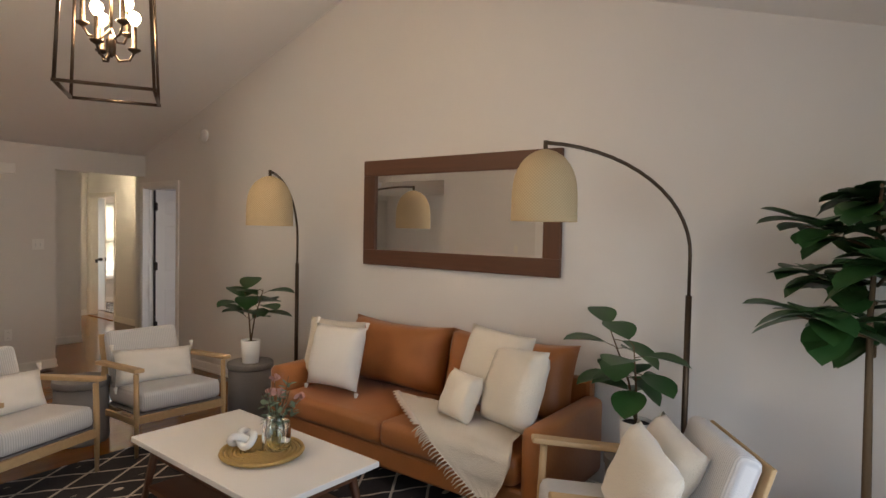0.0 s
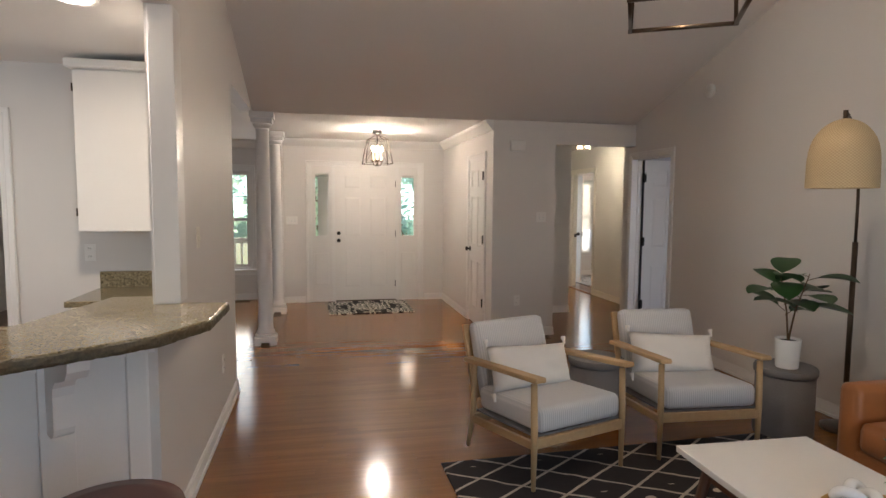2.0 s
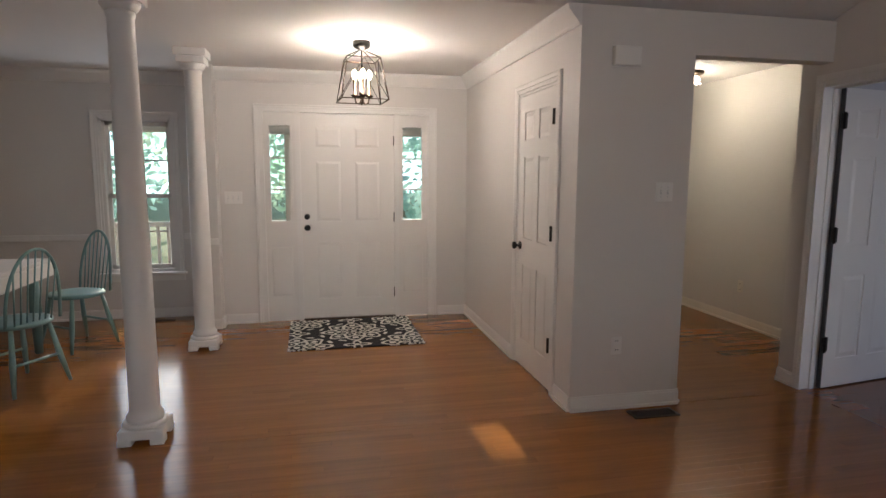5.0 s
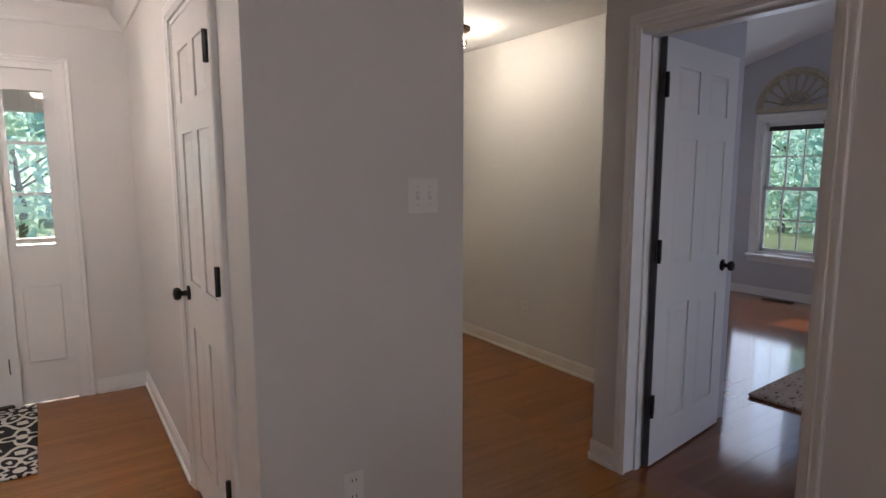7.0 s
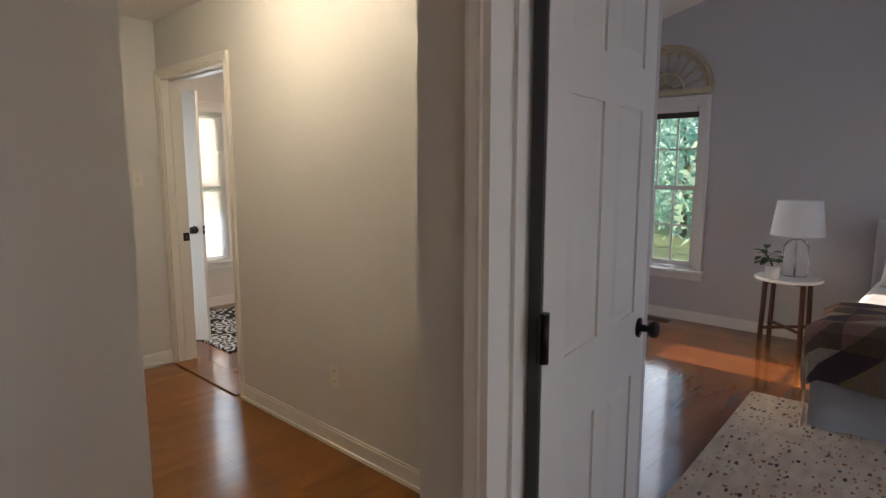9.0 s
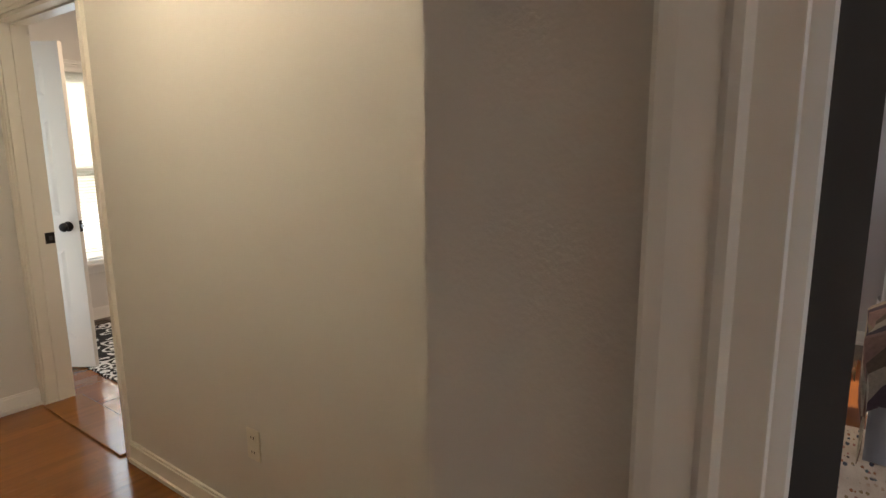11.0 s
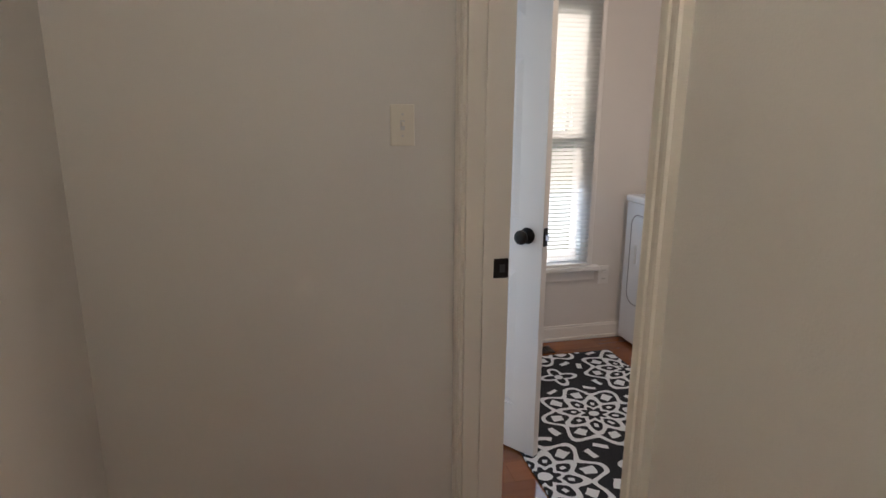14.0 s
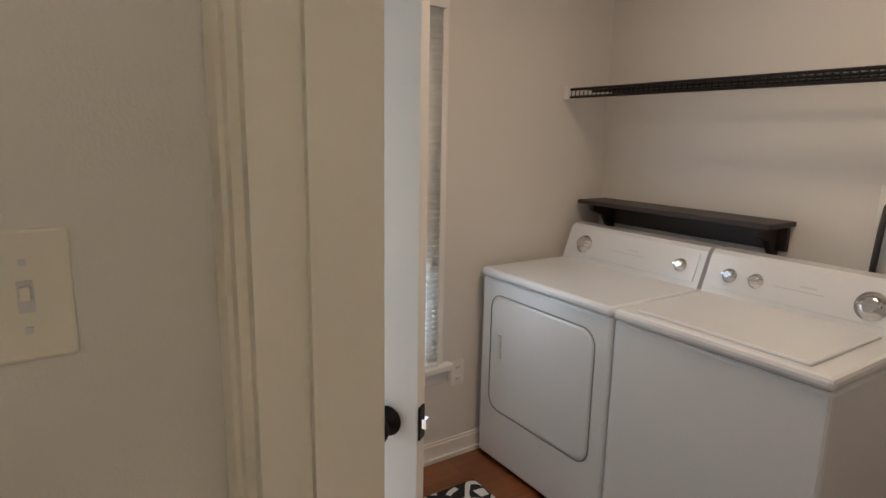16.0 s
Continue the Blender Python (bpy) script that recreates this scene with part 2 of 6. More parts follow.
def ticking():
    m, t, p = tree_of("grey_white_ticking_stripe")
    v = coords(t)
    sep = t.nodes.new("ShaderNodeSeparateXYZ")
    t.links.new(v, sep.inputs[0])
    s = mth(t, "SINE", mth(t, "MULTIPLY", sep.outputs[0], 2 * math.pi / 0.0135))
    f = mth(t, "ADD", mth(t, "MULTIPLY", s, 0.35), 0.45)
    n = noise_of(t, v, 160, 2)
    t.links.new(mixed(t, f, (0.70, 0.69, 0.685), (0.49, 0.49, 0.505)), p.inputs["Base Color"])
    p.inputs["Roughness"].default_value = 0.92
    p.inputs["Sheen Weight"].default_value = 0.25
    bumped(t, p, mth(t, "ADD", n, mth(t, "MULTIPLY", s, 0.4)), 0.5, 0.003)
    return m


def granite():
    m, t, p = tree_of("brown_speckled_granite")
    v = coords(t)
    vo = t.nodes.new("ShaderNodeTexVoronoi")
    vo.inputs["Scale"].default_value = 120
    t.links.new(v, vo.inputs["Vector"])
    n, big = noise_of(t, v, 75, 4, 0.75), noise_of(t, v, 9, 5, 0.65)
    sep = t.nodes.new("ShaderNodeSeparateColor")
    t.links.new(vo.outputs["Color"], sep.inputs[0])
    c1 = mixed(t, sep.outputs[0], (0.060, 0.048, 0.026), (0.34, 0.275, 0.165))
    c2 = mixed(t, mth(t, "MULTIPLY_ADD", n, 3.2, -1.1), (0.030, 0.025, 0.017), (0.40, 0.335, 0.225))
    t.links.new(mixed(t, mth(t, "MULTIPLY_ADD", big, 2.2, -0.6), c1, c2), p.inputs["Base Color"])
    p.inputs["Roughness"].default_value = 0.12
    return m


def lattice_rug():
    """Charcoal wool with pale diamond lines and oval dots."""
    m, t, p = tree_of("charcoal_diamond_rug")
    v = coords(t)
    wob = noise_of(t, v, 7, 2)
    sep = t.nodes.new("ShaderNodeSeparateXYZ")
    t.links.new(v, sep.inputs[0])
    x, y = mth(t, "ADD", sep.outputs[0], mth(t, "MULTIPLY", wob, 0.03)), mth(t, "ADD", sep.outputs[1], mth(t, "MULTIPLY", wob, 0.03))
    W, H = 0.40, 0.26
    lines = []
    for s in (1, -1):
        u = mth(t, "ADD", mth(t, "DIVIDE", x, W), mth(t, "MULTIPLY", mth(t, "DIVIDE", y, H), s))
        lines.append(mth(t, "ABSOLUTE", mth(t, "SUBTRACT", mth(t, "FRACT", u), 0.5)))
    line = mth(t, "GREATER_THAN", mth(t, "MAXIMUM", lines[0], lines[1]), 0.462)
    dot = mth(t, "LESS_THAN", mth(t, "ADD", mth(t, "POWER", mth(t, "MULTIPLY", lines[0], 1.0), 2.0), mth(t, "POWER", lines[1], 2.0)), 0.011)
    stripe = mth(t, "GREATER_THAN", mth(t, "SINE", mth(t, "MULTIPLY", y, 2 * math.pi / 0.78)), 0.1)
    mask = mth(t, "MAXIMUM", line, mth(t, "MULTIPLY", dot, stripe))
    n = noise_of(t, v, 300, 2)
    t.links.new(mixed(t, mask, (0.022, 0.018, 0.020), (0.52, 0.46, 0.40)), p.inputs["Base Color"])
    p.inputs["Roughness"].default_value = 0.95
    bumped(t, p, mth(t, "ADD", n, mask), 0.7, 0.004)
    return m


def damask(name, sx, sy, R, warm=(0.72, 0.69, 0.62)):
    """Black mat with lacy pale medallions of radius R in offset rows sx by sy, and small motifs between."""
    m, t, p = tree_of(name)
    v = coords(t)
    wob = mth(t, "MULTIPLY", mth(t, "SUBTRACT", noise_of(t, v, 9, 2), 0.5), 0.05)
    sep = t.nodes.new("ShaderNodeSeparateXYZ")
    t.links.new(v, sep.inputs[0])

    def polar(ox, oy):
        d = []
        for c, s, o in ((sep.outputs[0], sx, ox), (sep.outputs[1], sy, oy)):
            d.append(mth(t, "MULTIPLY", mth(t, "SUBTRACT", mth(t, "FRACT", mth(t, "ADD", mth(t, "DIVIDE", c, s), 0.5 + o)), 0.5), s))
        r = mth(t, "SQRT", mth(t, "ADD", mth(t, "MULTIPLY", d[0], d[0]), mth(t, "MULTIPLY", d[1], d[1])))
        return mth(t, "ADD", r, wob), mth(t, "ARCTAN2", d[1], d[0])

    def wave(ang, n, amp, base, shift=0.0):
        return mth(t, "MULTIPLY_ADD", mth(t, "COSINE", mth(t, "MULTIPLY_ADD", ang, n, shift)), amp, base)

    def band(r, at, half):
        return mth(t, "LESS_THAN", mth(t, "ABSOLUTE", mth(t, "SUBTRACT", r, at)), half)

    got = None
    for ox, oy in ((0, 0), (0.5, 0.5)):
        r, ang = polar(ox, oy)
        bits = [band(r, wave(ang, 8, 0.13 * R, 0.85 * R), 0.050 * R),
                band(r, wave(ang, 8, 0.10 * R, 0.52 * R, math.pi), 0.065 * R),
                band(r, wave(ang, 8, 0.05 * R, 0.24 * R), 0.045 * R),
                mth(t, "LESS_THAN", r, 0.08 * R),
                mth(t, "MULTIPLY", band(r, 0.70 * R, 0.10 * R), mth(t, "GREATER_THAN", wave(ang, 8, 1.0, 0.0), 0.55)),
                mth(t, "MULTIPLY", band(r, 0.38 * R, 0.05 * R), mth(t, "GREATER_THAN", wave(ang, 16, 1.0, 0.0), 0.1)),
                mth(t, "MULTIPLY", band(r, 1.02 * R, 0.05 * R), mth(t, "GREATER_THAN", wave(ang, 8, 1.0, 0.0, math.pi), 0.6))]
        for b in bits:
            got = b if got is None else mth(t, "MAXIMUM", got, b)
    for ox, oy in ((0.5, 0), (0, 0.5)):
        r, ang = polar(ox, oy)
        for b in (band(r, wave(ang, 4, 0.10 * R, 0.25 * R), 0.05 * R), mth(t, "LESS_THAN", r, 0.09 * R)):
            got = mth(t, "MAXIMUM", got, b)
    n = noise_of(t, v, 320, 2)
    t.links.new(mixed(t, mth(t, "MULTIPLY", got, mth(t, "MULTIPLY_ADD", n, 0.5, 0.7)), (0.010, 0.010, 0.012), warm), p.inputs["Base Color"])
    p.inputs["Roughness"].default_value = 0.95
    bumped(t, p, mth(t, "ADD", n, mth(t, "MULTIPLY", got, 1.5)), 0.7, 0.004)
    return m


def speckled_rug():
    m, t, p = tree_of("cream_shag_rug_with_coloured_flecks")
    n = noise_of(t, coords(t), 160, 3)
    rows = mth(t, "GREATER_THAN", noise_of(t, coords(t, (3.5, 0.4, 1)), 2.2, 2), 0.44)
    base = mixed(t, mth(t, "MULTIPLY_ADD", noise_of(t, coords(t, (1, 2.4, 1)), 7, 3), 1.6, -0.3), (0.56, 0.40, 0.29), (0.80, 0.68, 0.55))
    for k, (sc, amount, cols) in enumerate((((20, 44, 20), 0.42, ((0.36, 0.12, 0.04), (0.42, 0.16, 0.13), (0.32, 0.20, 0.09))), ((15, 34, 15), 0.72, ((0.035, 0.045, 0.07), (0.09, 0.05, 0.04), (0.10, 0.13, 0.14))))):
        vo = t.nodes.new("ShaderNodeTexVoronoi")
        vo.inputs["Scale"].default_value = 1.0
        t.links.new(coords(t, sc, (0, 0, 0.12 * k)), vo.inputs["Vector"])
        sep = t.nodes.new("ShaderNodeSeparateColor")
        t.links.new(vo.outputs["Color"], sep.inputs[0])
        spot = mth(t, "MULTIPLY", mth(t, "LESS_THAN", mth(t, "ADD", vo.outputs["Distance"], mth(t, "MULTIPLY", n, 0.25)), 0.42), mth(t, "GREATER_THAN", sep.outputs[0], amount))
        col = mixed(t, mth(t, "GREATER_THAN", sep.outputs[1], 0.6), mixed(t, mth(t, "GREATER_THAN", sep.outputs[2], 0.5), cols[0], cols[1]), cols[2])
        base = mixed(t, mth(t, "MULTIPLY", spot, mth(t, "MULTIPLY_ADD", rows, 0.60, 0.35)), base, col)
    t.links.new(base, p.inputs["Base Color"])
    p.inputs["Roughness"].default_value = 0.98
    bumped(t, p, n, 1.0, 0.012)
    return m


def patchwork(i):
    cols = ((0.20, 0.14, 0.10), (0.40, 0.24, 0.20), (0.40, 0.30, 0.20), (0.13, 0.09, 0.10), (0.55, 0.46, 0.35), (0.26, 0.15, 0.12))
    return mat("quilt_print", cols[i % 6], 0.92, var=0.35, scale=60, bump=0.4, bscale=150)


RATTAN, TICK, GRANITE, LATTICE = rattan(), ticking(), granite(), lattice_rug()
MATFOY = damask("foyer_damask", 1.02, 0.86, 0.30)
MATLAU = damask("laundry_damask", 0.84, 0.80, 0.265, (0.74, 0.75, 0.76))
GRANITE_EDGE = mat("rough_granite_edge", (0.10, 0.078, 0.045), 0.45, var=0.75, scale=70, bump=0.9, bscale=45)
SPECK = speckled_rug()
QUILT = [patchwork(i) for i in range(6)]


# ---- building helpers ----
def bm_box(bm, x0, x1, y0, y1, z0, z1, m=None, bevel=0.0):
    vs = [bm.verts.new((x, y, z)) for x in (x0, x1) for y in (y0, y1) for z in (z0, z1)]
    fs = [bm.faces.new([vs[i] for i in q]) for q in ((0, 1, 3, 2), (4, 6, 7, 5), (0, 4, 5, 1), (2, 3, 7, 6), (0, 2, 6, 4), (1, 5, 7, 3))]
    if bevel:
        es = list({e for f in fs for e in f.edges})
        got = bmesh.ops.bevel(bm, geom=es, offset=bevel, segments=2, affect="EDGES", profile=0.5)
        vs = list({v for v in got["verts"]} | {v for v in vs if v.is_valid})
    if m is not None:
        for v in vs:
            v.co = m @ v.co
    return vs


def bm_tube(bm, pts, radii, seg=10, cap=True):
    """A tube along points, with a radius at each."""
    pts = [Vector(p) for p in pts]
    radii = [radii] * len(pts) if isinstance(radii, (int, float)) else radii
    rings = []
    for i, p in enumerate(pts):
        d = (pts[min(i + 1, len(pts) - 1)] - pts[max(i - 1, 0)]).normalized()
        a = d.orthogonal().normalized() if not rings else (side - d * side.dot(d)).normalized()
        side = a
        b = d.cross(a)
        rings.append([bm.verts.new(p + radii[i] * (math.cos(2 * math.pi * k / seg) * a + math.sin(2 * math.pi * k / seg) * b)) for k in range(seg)])
    for r, s in zip(rings, rings[1:]):
        for k in range(seg):
            f = bm.faces.new((r[k], r[(k + 1) % seg], s[(k + 1) % seg], s[k]))
            f.smooth = True
    if cap:
        bm.faces.new(rings[0][::-1])
        bm.faces.new(rings[-1])


def bm_lathe(bm, profile, seg=28, where=(0, 0, 0), close=True):
    """A turned shape about a vertical axis: (radius, height) pairs from the bottom up."""
    w = Vector(where)
    rings = [[bm.verts.new(w + Vector((r * math.cos(2 * math.pi * k / seg), r * math.sin(2 * math.pi * k / seg), z))) for k in range(seg)] for r, z in profile]
    for r, s in zip(rings, rings[1:]):
        for k in range(seg):
            bm.faces.new((r[k], r[(k + 1) % seg], s[(k + 1) % seg], s[k])).smooth = True
    if close:
        bm.faces.new(rings[0][::-1])
        bm.faces.new(rings[-1])


def bm_pillow(bm, w, h, t, m, n=12, sag=0.0, sharp=4.0):
    """A stuffed cushion in the local xz plane, with thickness along y and pinched corners."""
    def side(s):
        g = []
        for i in range(n + 1):
            row = []
            for j in range(n + 1):
                u, v = 2 * i / n - 1, 2 * j / n - 1
                k = (1 - abs(u) ** sharp) * (1 - abs(v) ** sharp)
                pinch = 1 - 0.05 * (1 - abs(u) ** 2) * abs(v) ** 3
                pinch2 = 1 - 0.05 * (1 - abs(v) ** 2) * abs(u) ** 3
                wr = 0.012 * noise.noise(Vector((u * 2.3 + w * 9, v * 2.3, s * 3 + h * 5)))
                row.append(bm.verts.new(m @ Vector((u * w / 2 * pinch2, s * (t / 2 * k ** 0.5 + (wr if k > 0 else 0)), v * h / 2 * pinch - sag * (1 - u * u) * (v > 0) * v))))
            g.append(row)
        for i in range(n):
            for j in range(n):
                q = (g[i][j], g[i + 1][j], g[i + 1][j + 1], g[i][j + 1])
                bm.faces.new(q if s < 0 else q[::-1]).smooth = True
    side(-1)
    side(1)
    bmesh.ops.remove_doubles(bm, verts=bm.verts, dist=0.0004)


def mesh_of(name, bm, material):
    bmesh.ops.recalc_face_normals(bm, faces=bm.faces)
    me = bpy.data.meshes.new(name)
    bm.to_mesh(me)
    bm.free()
    me.materials.append(material)
    return me


def part(name, bm, material, parent, label=""):
    ob = new(name, mesh_of(name, bm, material))
    ob.parent = parent
    return tagged(ob, label)


def thing(name, label, category, x=0, y=0, z=0, rz=0, group="", kind=""):
    e = new(name)
    e.matrix_basis = pose(x, y, z, 0, 0, rz)
    e.empty_display_size = 0.1
    return tagged(e, label, category, group, kind)


def bx(name, dims, material, parent, label="", bevel=0.0, m=None):
    bm = bmesh.new()
    bm_box(bm, *dims, m=m, bevel=bevel)
    return part(name, bm, material, parent, label)


def structure(name, bm, material, label=""):
    return tagged(new(name, mesh_of(name, bm, material)), label, kind="structure")


def sbox(name, dims, material, label="", bevel=0.0):
    bm = bmesh.new()
    bm_box(bm, *dims, bevel=bevel)
    return structure(name, bm, material, label)


def wall(name, axis, at, thick, u0, u1, z0, z1, material, holes=(), label=""):
    """A wall square to an axis, from at to at + thick, with rectangular openings (u0, u1, z0, z1) cut through."""
    us = sorted({u0, u1, *(h[k] for h in holes for k in (0, 1))})
    zs = sorted({z0, z1, *(h[k] for h in holes for k in (2, 3))})
    us, zs = [u for u in us if u0 <= u <= u1], [z for z in zs if z0 <= z <= z1]
    def solid(i, j):
        if not (0 <= i < len(us) - 1 and 0 <= j < len(zs) - 1):
            return False
        cu, cz = (us[i] + us[i + 1]) / 2, (zs[j] + zs[j + 1]) / 2
        return not any(h[0] < cu < h[1] and h[2] < cz < h[3] for h in holes)
    def P(d, u, z):
        return Vector((d, u, z)) if axis == "x" else Vector((u, d, z))
    bm = bmesh.new()
    def quad(*ps):
        bm.faces.new([bm.verts.new(p) for p in ps])
    a, b = at, at + thick
    for i in range(len(us) - 1):
        for j in range(len(zs) - 1):
            if not solid(i, j):
                continue
            l, r, d, t = us[i], us[i + 1], zs[j], zs[j + 1]
            for k in (a, b):
                quad(P(k, l, d), P(k, r, d), P(k, r, t), P(k, l, t))
            if not solid(i - 1, j):
                quad(P(a, l, d), P(b, l, d), P(b, l, t), P(a, l, t))
            if not solid(i + 1, j):
                quad(P(a, r, d), P(b, r, d), P(b, r, t), P(a, r, t))
            if not solid(i, j - 1):
                quad(P(a, l, d), P(b, l, d), P(b, r, d), P(a, r, d))
            if not solid(i, j + 1):
                quad(P(a, l, t), P(b, l, t), P(b, r, t), P(a, r, t))
    bmesh.ops.remove_doubles(bm, verts=bm.verts, dist=0.0005)
    return structure(name, bm, material, label)


def baseboard(axis, at, u0, u1, out, material=TRIM, h=0.095):
    """A baseboard with a shoe along a wall face at `at`; out: +1 or -1, the way that the face looks."""
    bm = bmesh.new()
    for t, z in ((0.014, h - 0.012), (0.009, h), (0.024, 0.02)):
        d0, d1 = sorted((at + out * 0.0, at + out * t))
        e0, e1 = u0 + 0.02 * (0.024 - t), u1 - 0.02 * (0.024 - t)
        dims = (d0, d1, e0, e1, 0.001, z) if axis == "x" else (e0, e1, d0, d1, 0.001, z)
        bm_box(bm, *dims)
    return structure("baseboard", bm, material, "white painted baseboard with shoe moulding")


def casing(name, axis, at, out, u0, u1, ztop, w=0.07, material=TRIM, sill=None):
    """Door or window casing round an opening u0..u1 up to ztop on a wall face: one moulded profile, mitred at the corners."""
    bm = bmesh.new()
    z0 = 0.0 if sill is None else sill
    prof = ((0.0, 0.0), (0.0, 0.009), (0.003, 0.011), (0.30, 0.012), (0.36, 0.0165), (0.44, 0.0165), (0.50, 0.014), (0.80, 0.0185), (0.94, 0.019), (1.0, 0.015), (1.0, 0.0))
    rows = []
    for k, th in prof:
        o, d = k * w, at + out * th
        corners = ((u0 - o, z0), (u0 - o, ztop + o), (u1 + o, ztop + o), (u1 + o, z0))
        rows.append([bm.verts.new((d, u, z) if axis == "x" else (u, d, z)) for u, z in corners])
    for a, b in zip(rows, rows[1:]):
        for k in range(3):
            bm.faces.new((a[k], a[k + 1], b[k + 1], b[k]))
    for k in (0, 3):
        bm.faces.new([r[k] for r in rows])
    return structure(name, bm, material, "white painted moulded casing")


def jamb(name, axis, a, b, u0, u1, ztop, material=TRIM, t=0.018):
    """The lining of a doorway through a wall from a to b."""
    bm = bmesh.new()
    for e in ((u0, u0 + t, 0, ztop), (u1 - t, u1, 0, ztop), (u0 + t, u1 - t, ztop - t, ztop)):
        bm_box(bm, *((a - 0.001, b + 0.001, *e) if axis == "x" else (e[0], e[1], a, b, e[2], e[3])))
    mid = (a + b) / 2
    for e in ((u0 + t, u0 + t + 0.01, 0, ztop - t), (u1 - t - 0.01, u1 - t, 0, ztop - t), (u0 + t + 0.01, u1 - t - 0.01, ztop - t - 0.01, ztop - t)):
        bm_box(bm, *((mid - 0.016, mid + 0.016, *e) if axis == "x" else (e[0], e[1], mid - 0.016, mid + 0.016, e[2], e[3])))
    return structure(name, bm, material, "white painted door lining with stop")


# ---- the large structure ----
H = 2.43          # flat ceilings
XE = 3.755        # sofa wall
YF = 9.53         # front door wall
YC = 6.88         # closet and hall opening
XL = 4.58         # hall wall with the laundry door

ground = sbox("ground", (-60, 70, -50, 75, -0.62, -0.60), GRASS, "green lawn outside the house")
sbox("floor", (-4.3, 8.6, -1.3, 12.4, -0.20, -0.012), JOINT, "wooden strip floor, dark joints")

wall("wall_east", "x", XE, 0.115, -1.25, 7.13, 0, 3.95, PAINT, [(6.15, 6.95, -1, 2.05)], "pale grey painted gable wall behind the sofa")
wall("wall_south", "y", -1.25, 0.13, -4.2, 3.87, 0, 2.8, PAINT, [(0.4, 2.6, 0.0, 2.1)], "pale grey painted wall with a wide glazed opening")
wall("wall_closet_south", "y", YC, 0.115, 2.03, 2.77, 0, H, PAINT, (), "pale grey painted wall with switches")
wall("wall_closet_west", "x", 2.03, 0.115, YC + 0.115, YF, 0, H, PAINT, [(7.19, 7.92, -1, 2.05)], "white painted foyer wall with closet door")
wall("wall_closet_east", "x", 2.655, 0.115, YC + 0.115, 8.14, 0, H, PAINT, (), "painted closet wall")
wall("wall_hall_return", "y", 8.14, 0.115, 2.655, 3.525, 0, H, PAINT, (), "painted hall wall")
wall("wall_hall_west", "x", 3.41, 0.115, 8.255, 10.55, 0, H, HALLPAINT, (), "painted hall wall")
wall("wall_opening_header", "y", YC, 0.115, 2.77, XE, 2.18, H, PAINT, (), "painted header over the hall opening")
wall("wall_hall_end", "y", 10.55, 0.115, 3.41, XL + 0.135, 0, H + 0.1, HALLPAINT, (), "grey beige painted hall end wall with a light switch")
wall("wall_hall_east", "x", XL, 0.135, 7.13, 10.55, 0, H + 0.1, HALLPAINT, [(9.565, 10.50, -1, 2.05)], "grey beige hall wall with laundry doorway")
wall("wall_hall_stub", "y", 7.07, 0.06, 3.87, XL + 0.135, 0, H + 0.3, HALLPAINT, (), "painted stub wall beside the bedroom door")
wall("wall_front", "y", YF, 0.15, -0.38, 2.145, 0, H, PAINT, [(-0.01, 1.67, -1, 2.06)], "white painted entry wall")
wall("wall_front_return", "x", -0.50, 0.12, 9.36, 10.1, 0, H, PAINT, (), "short painted return wall")
wall("wall_dining_front", "y", 9.95, 0.15, -4.2, -0.50, 0, H, PAINT, [(-1.53, -0.88, 0.47, 1.99)], "pale painted dining wall with window")
wall("wall_dining_west", "x", -4.2, 0.12, -1.25, 10.1, 0, H, PAINT, [(1.9, 3.3, 1.1, 2.1)], "pale painted wall")
wall("wall_bar", "x", -0.64, 0.12, 3.19, 5.45, 0, H, PAINT, [(3.19, 3.60, 1.0, 9)], "grey painted wall beside the breakfast bar")
wall("wall_west_upper", "x", -0.64, 0.12, -1.25, 6.95, H, 3.95, PAINT, (), "painted upper wall under the vaulted ceiling")
wall("wall_kitchen_north", "y", 5.05, 0.115, -4.2, -0.64, 0, H, PAINT, [(-2.75, -1.93, -1, 2.06)], "white painted kitchen wall with doorway")
wall("wall_bed_west", "x", XL + 0.135, 0.06, 7.07, 9.40, 0, 3.2, BEDPAINT, (), "lavender grey bedroom wall")
wall("wall_bed_west_south", "x", 3.87, 0.06, 3.5, 6.08, 0, 4.2, BEDPAINT, (), "lavender grey bedroom wall")
wall("wall_bed_over_door", "x", 3.87, 0.06, 6.08, 7.07, 2.10, 4.2, BEDPAINT, (), "lavender grey bedroom wall over the door")
wall("wall_bed_stub", "y", 7.045, 0.025, 3.87, XL + 0.195, 0, 3.3, BEDPAINT, (), "lavender grey bedroom wall behind the door")
wall("wall_bed_east", "x", 8.35, 0.14, 3.5, 9.5, 0, 4.2, BEDPAINT, [(8.155, 8.83, 0.48, 2.00)], "lavender grey bedroom wall with tall window")
wall("wall_bed_north", "y", 9.35, 0.12, XL + 0.195, 8.35, 0, 3.2, BEDPAINT, [(7.07, 7.62, 0.45, 1.9)], "lavender grey bedroom wall with unseen window opening")
# the opening in this unseen wall is made up, to go with the south fill
wall("wall_bed_south", "y", 3.5, 0.12, 3.93, 8.35, 0, 4.4, BEDPAINT, [(4.9, 6.3, 0.7, 2.1)], "lavender grey bedroom wall with unseen window opening")
wall("wall_laundry_north", "y", 12.03, 0.14, 4.3, 6.94, 0, H + 0.1, PAINT, [(5.30, 5.77, 0.48, 2.03)], "pale painted laundry wall with window")
wall("wall_laundry_east", "x", 6.80, 0.12, 9.47, 12.03, 0, H + 0.1, PAINT, (), "pale painted laundry wall")
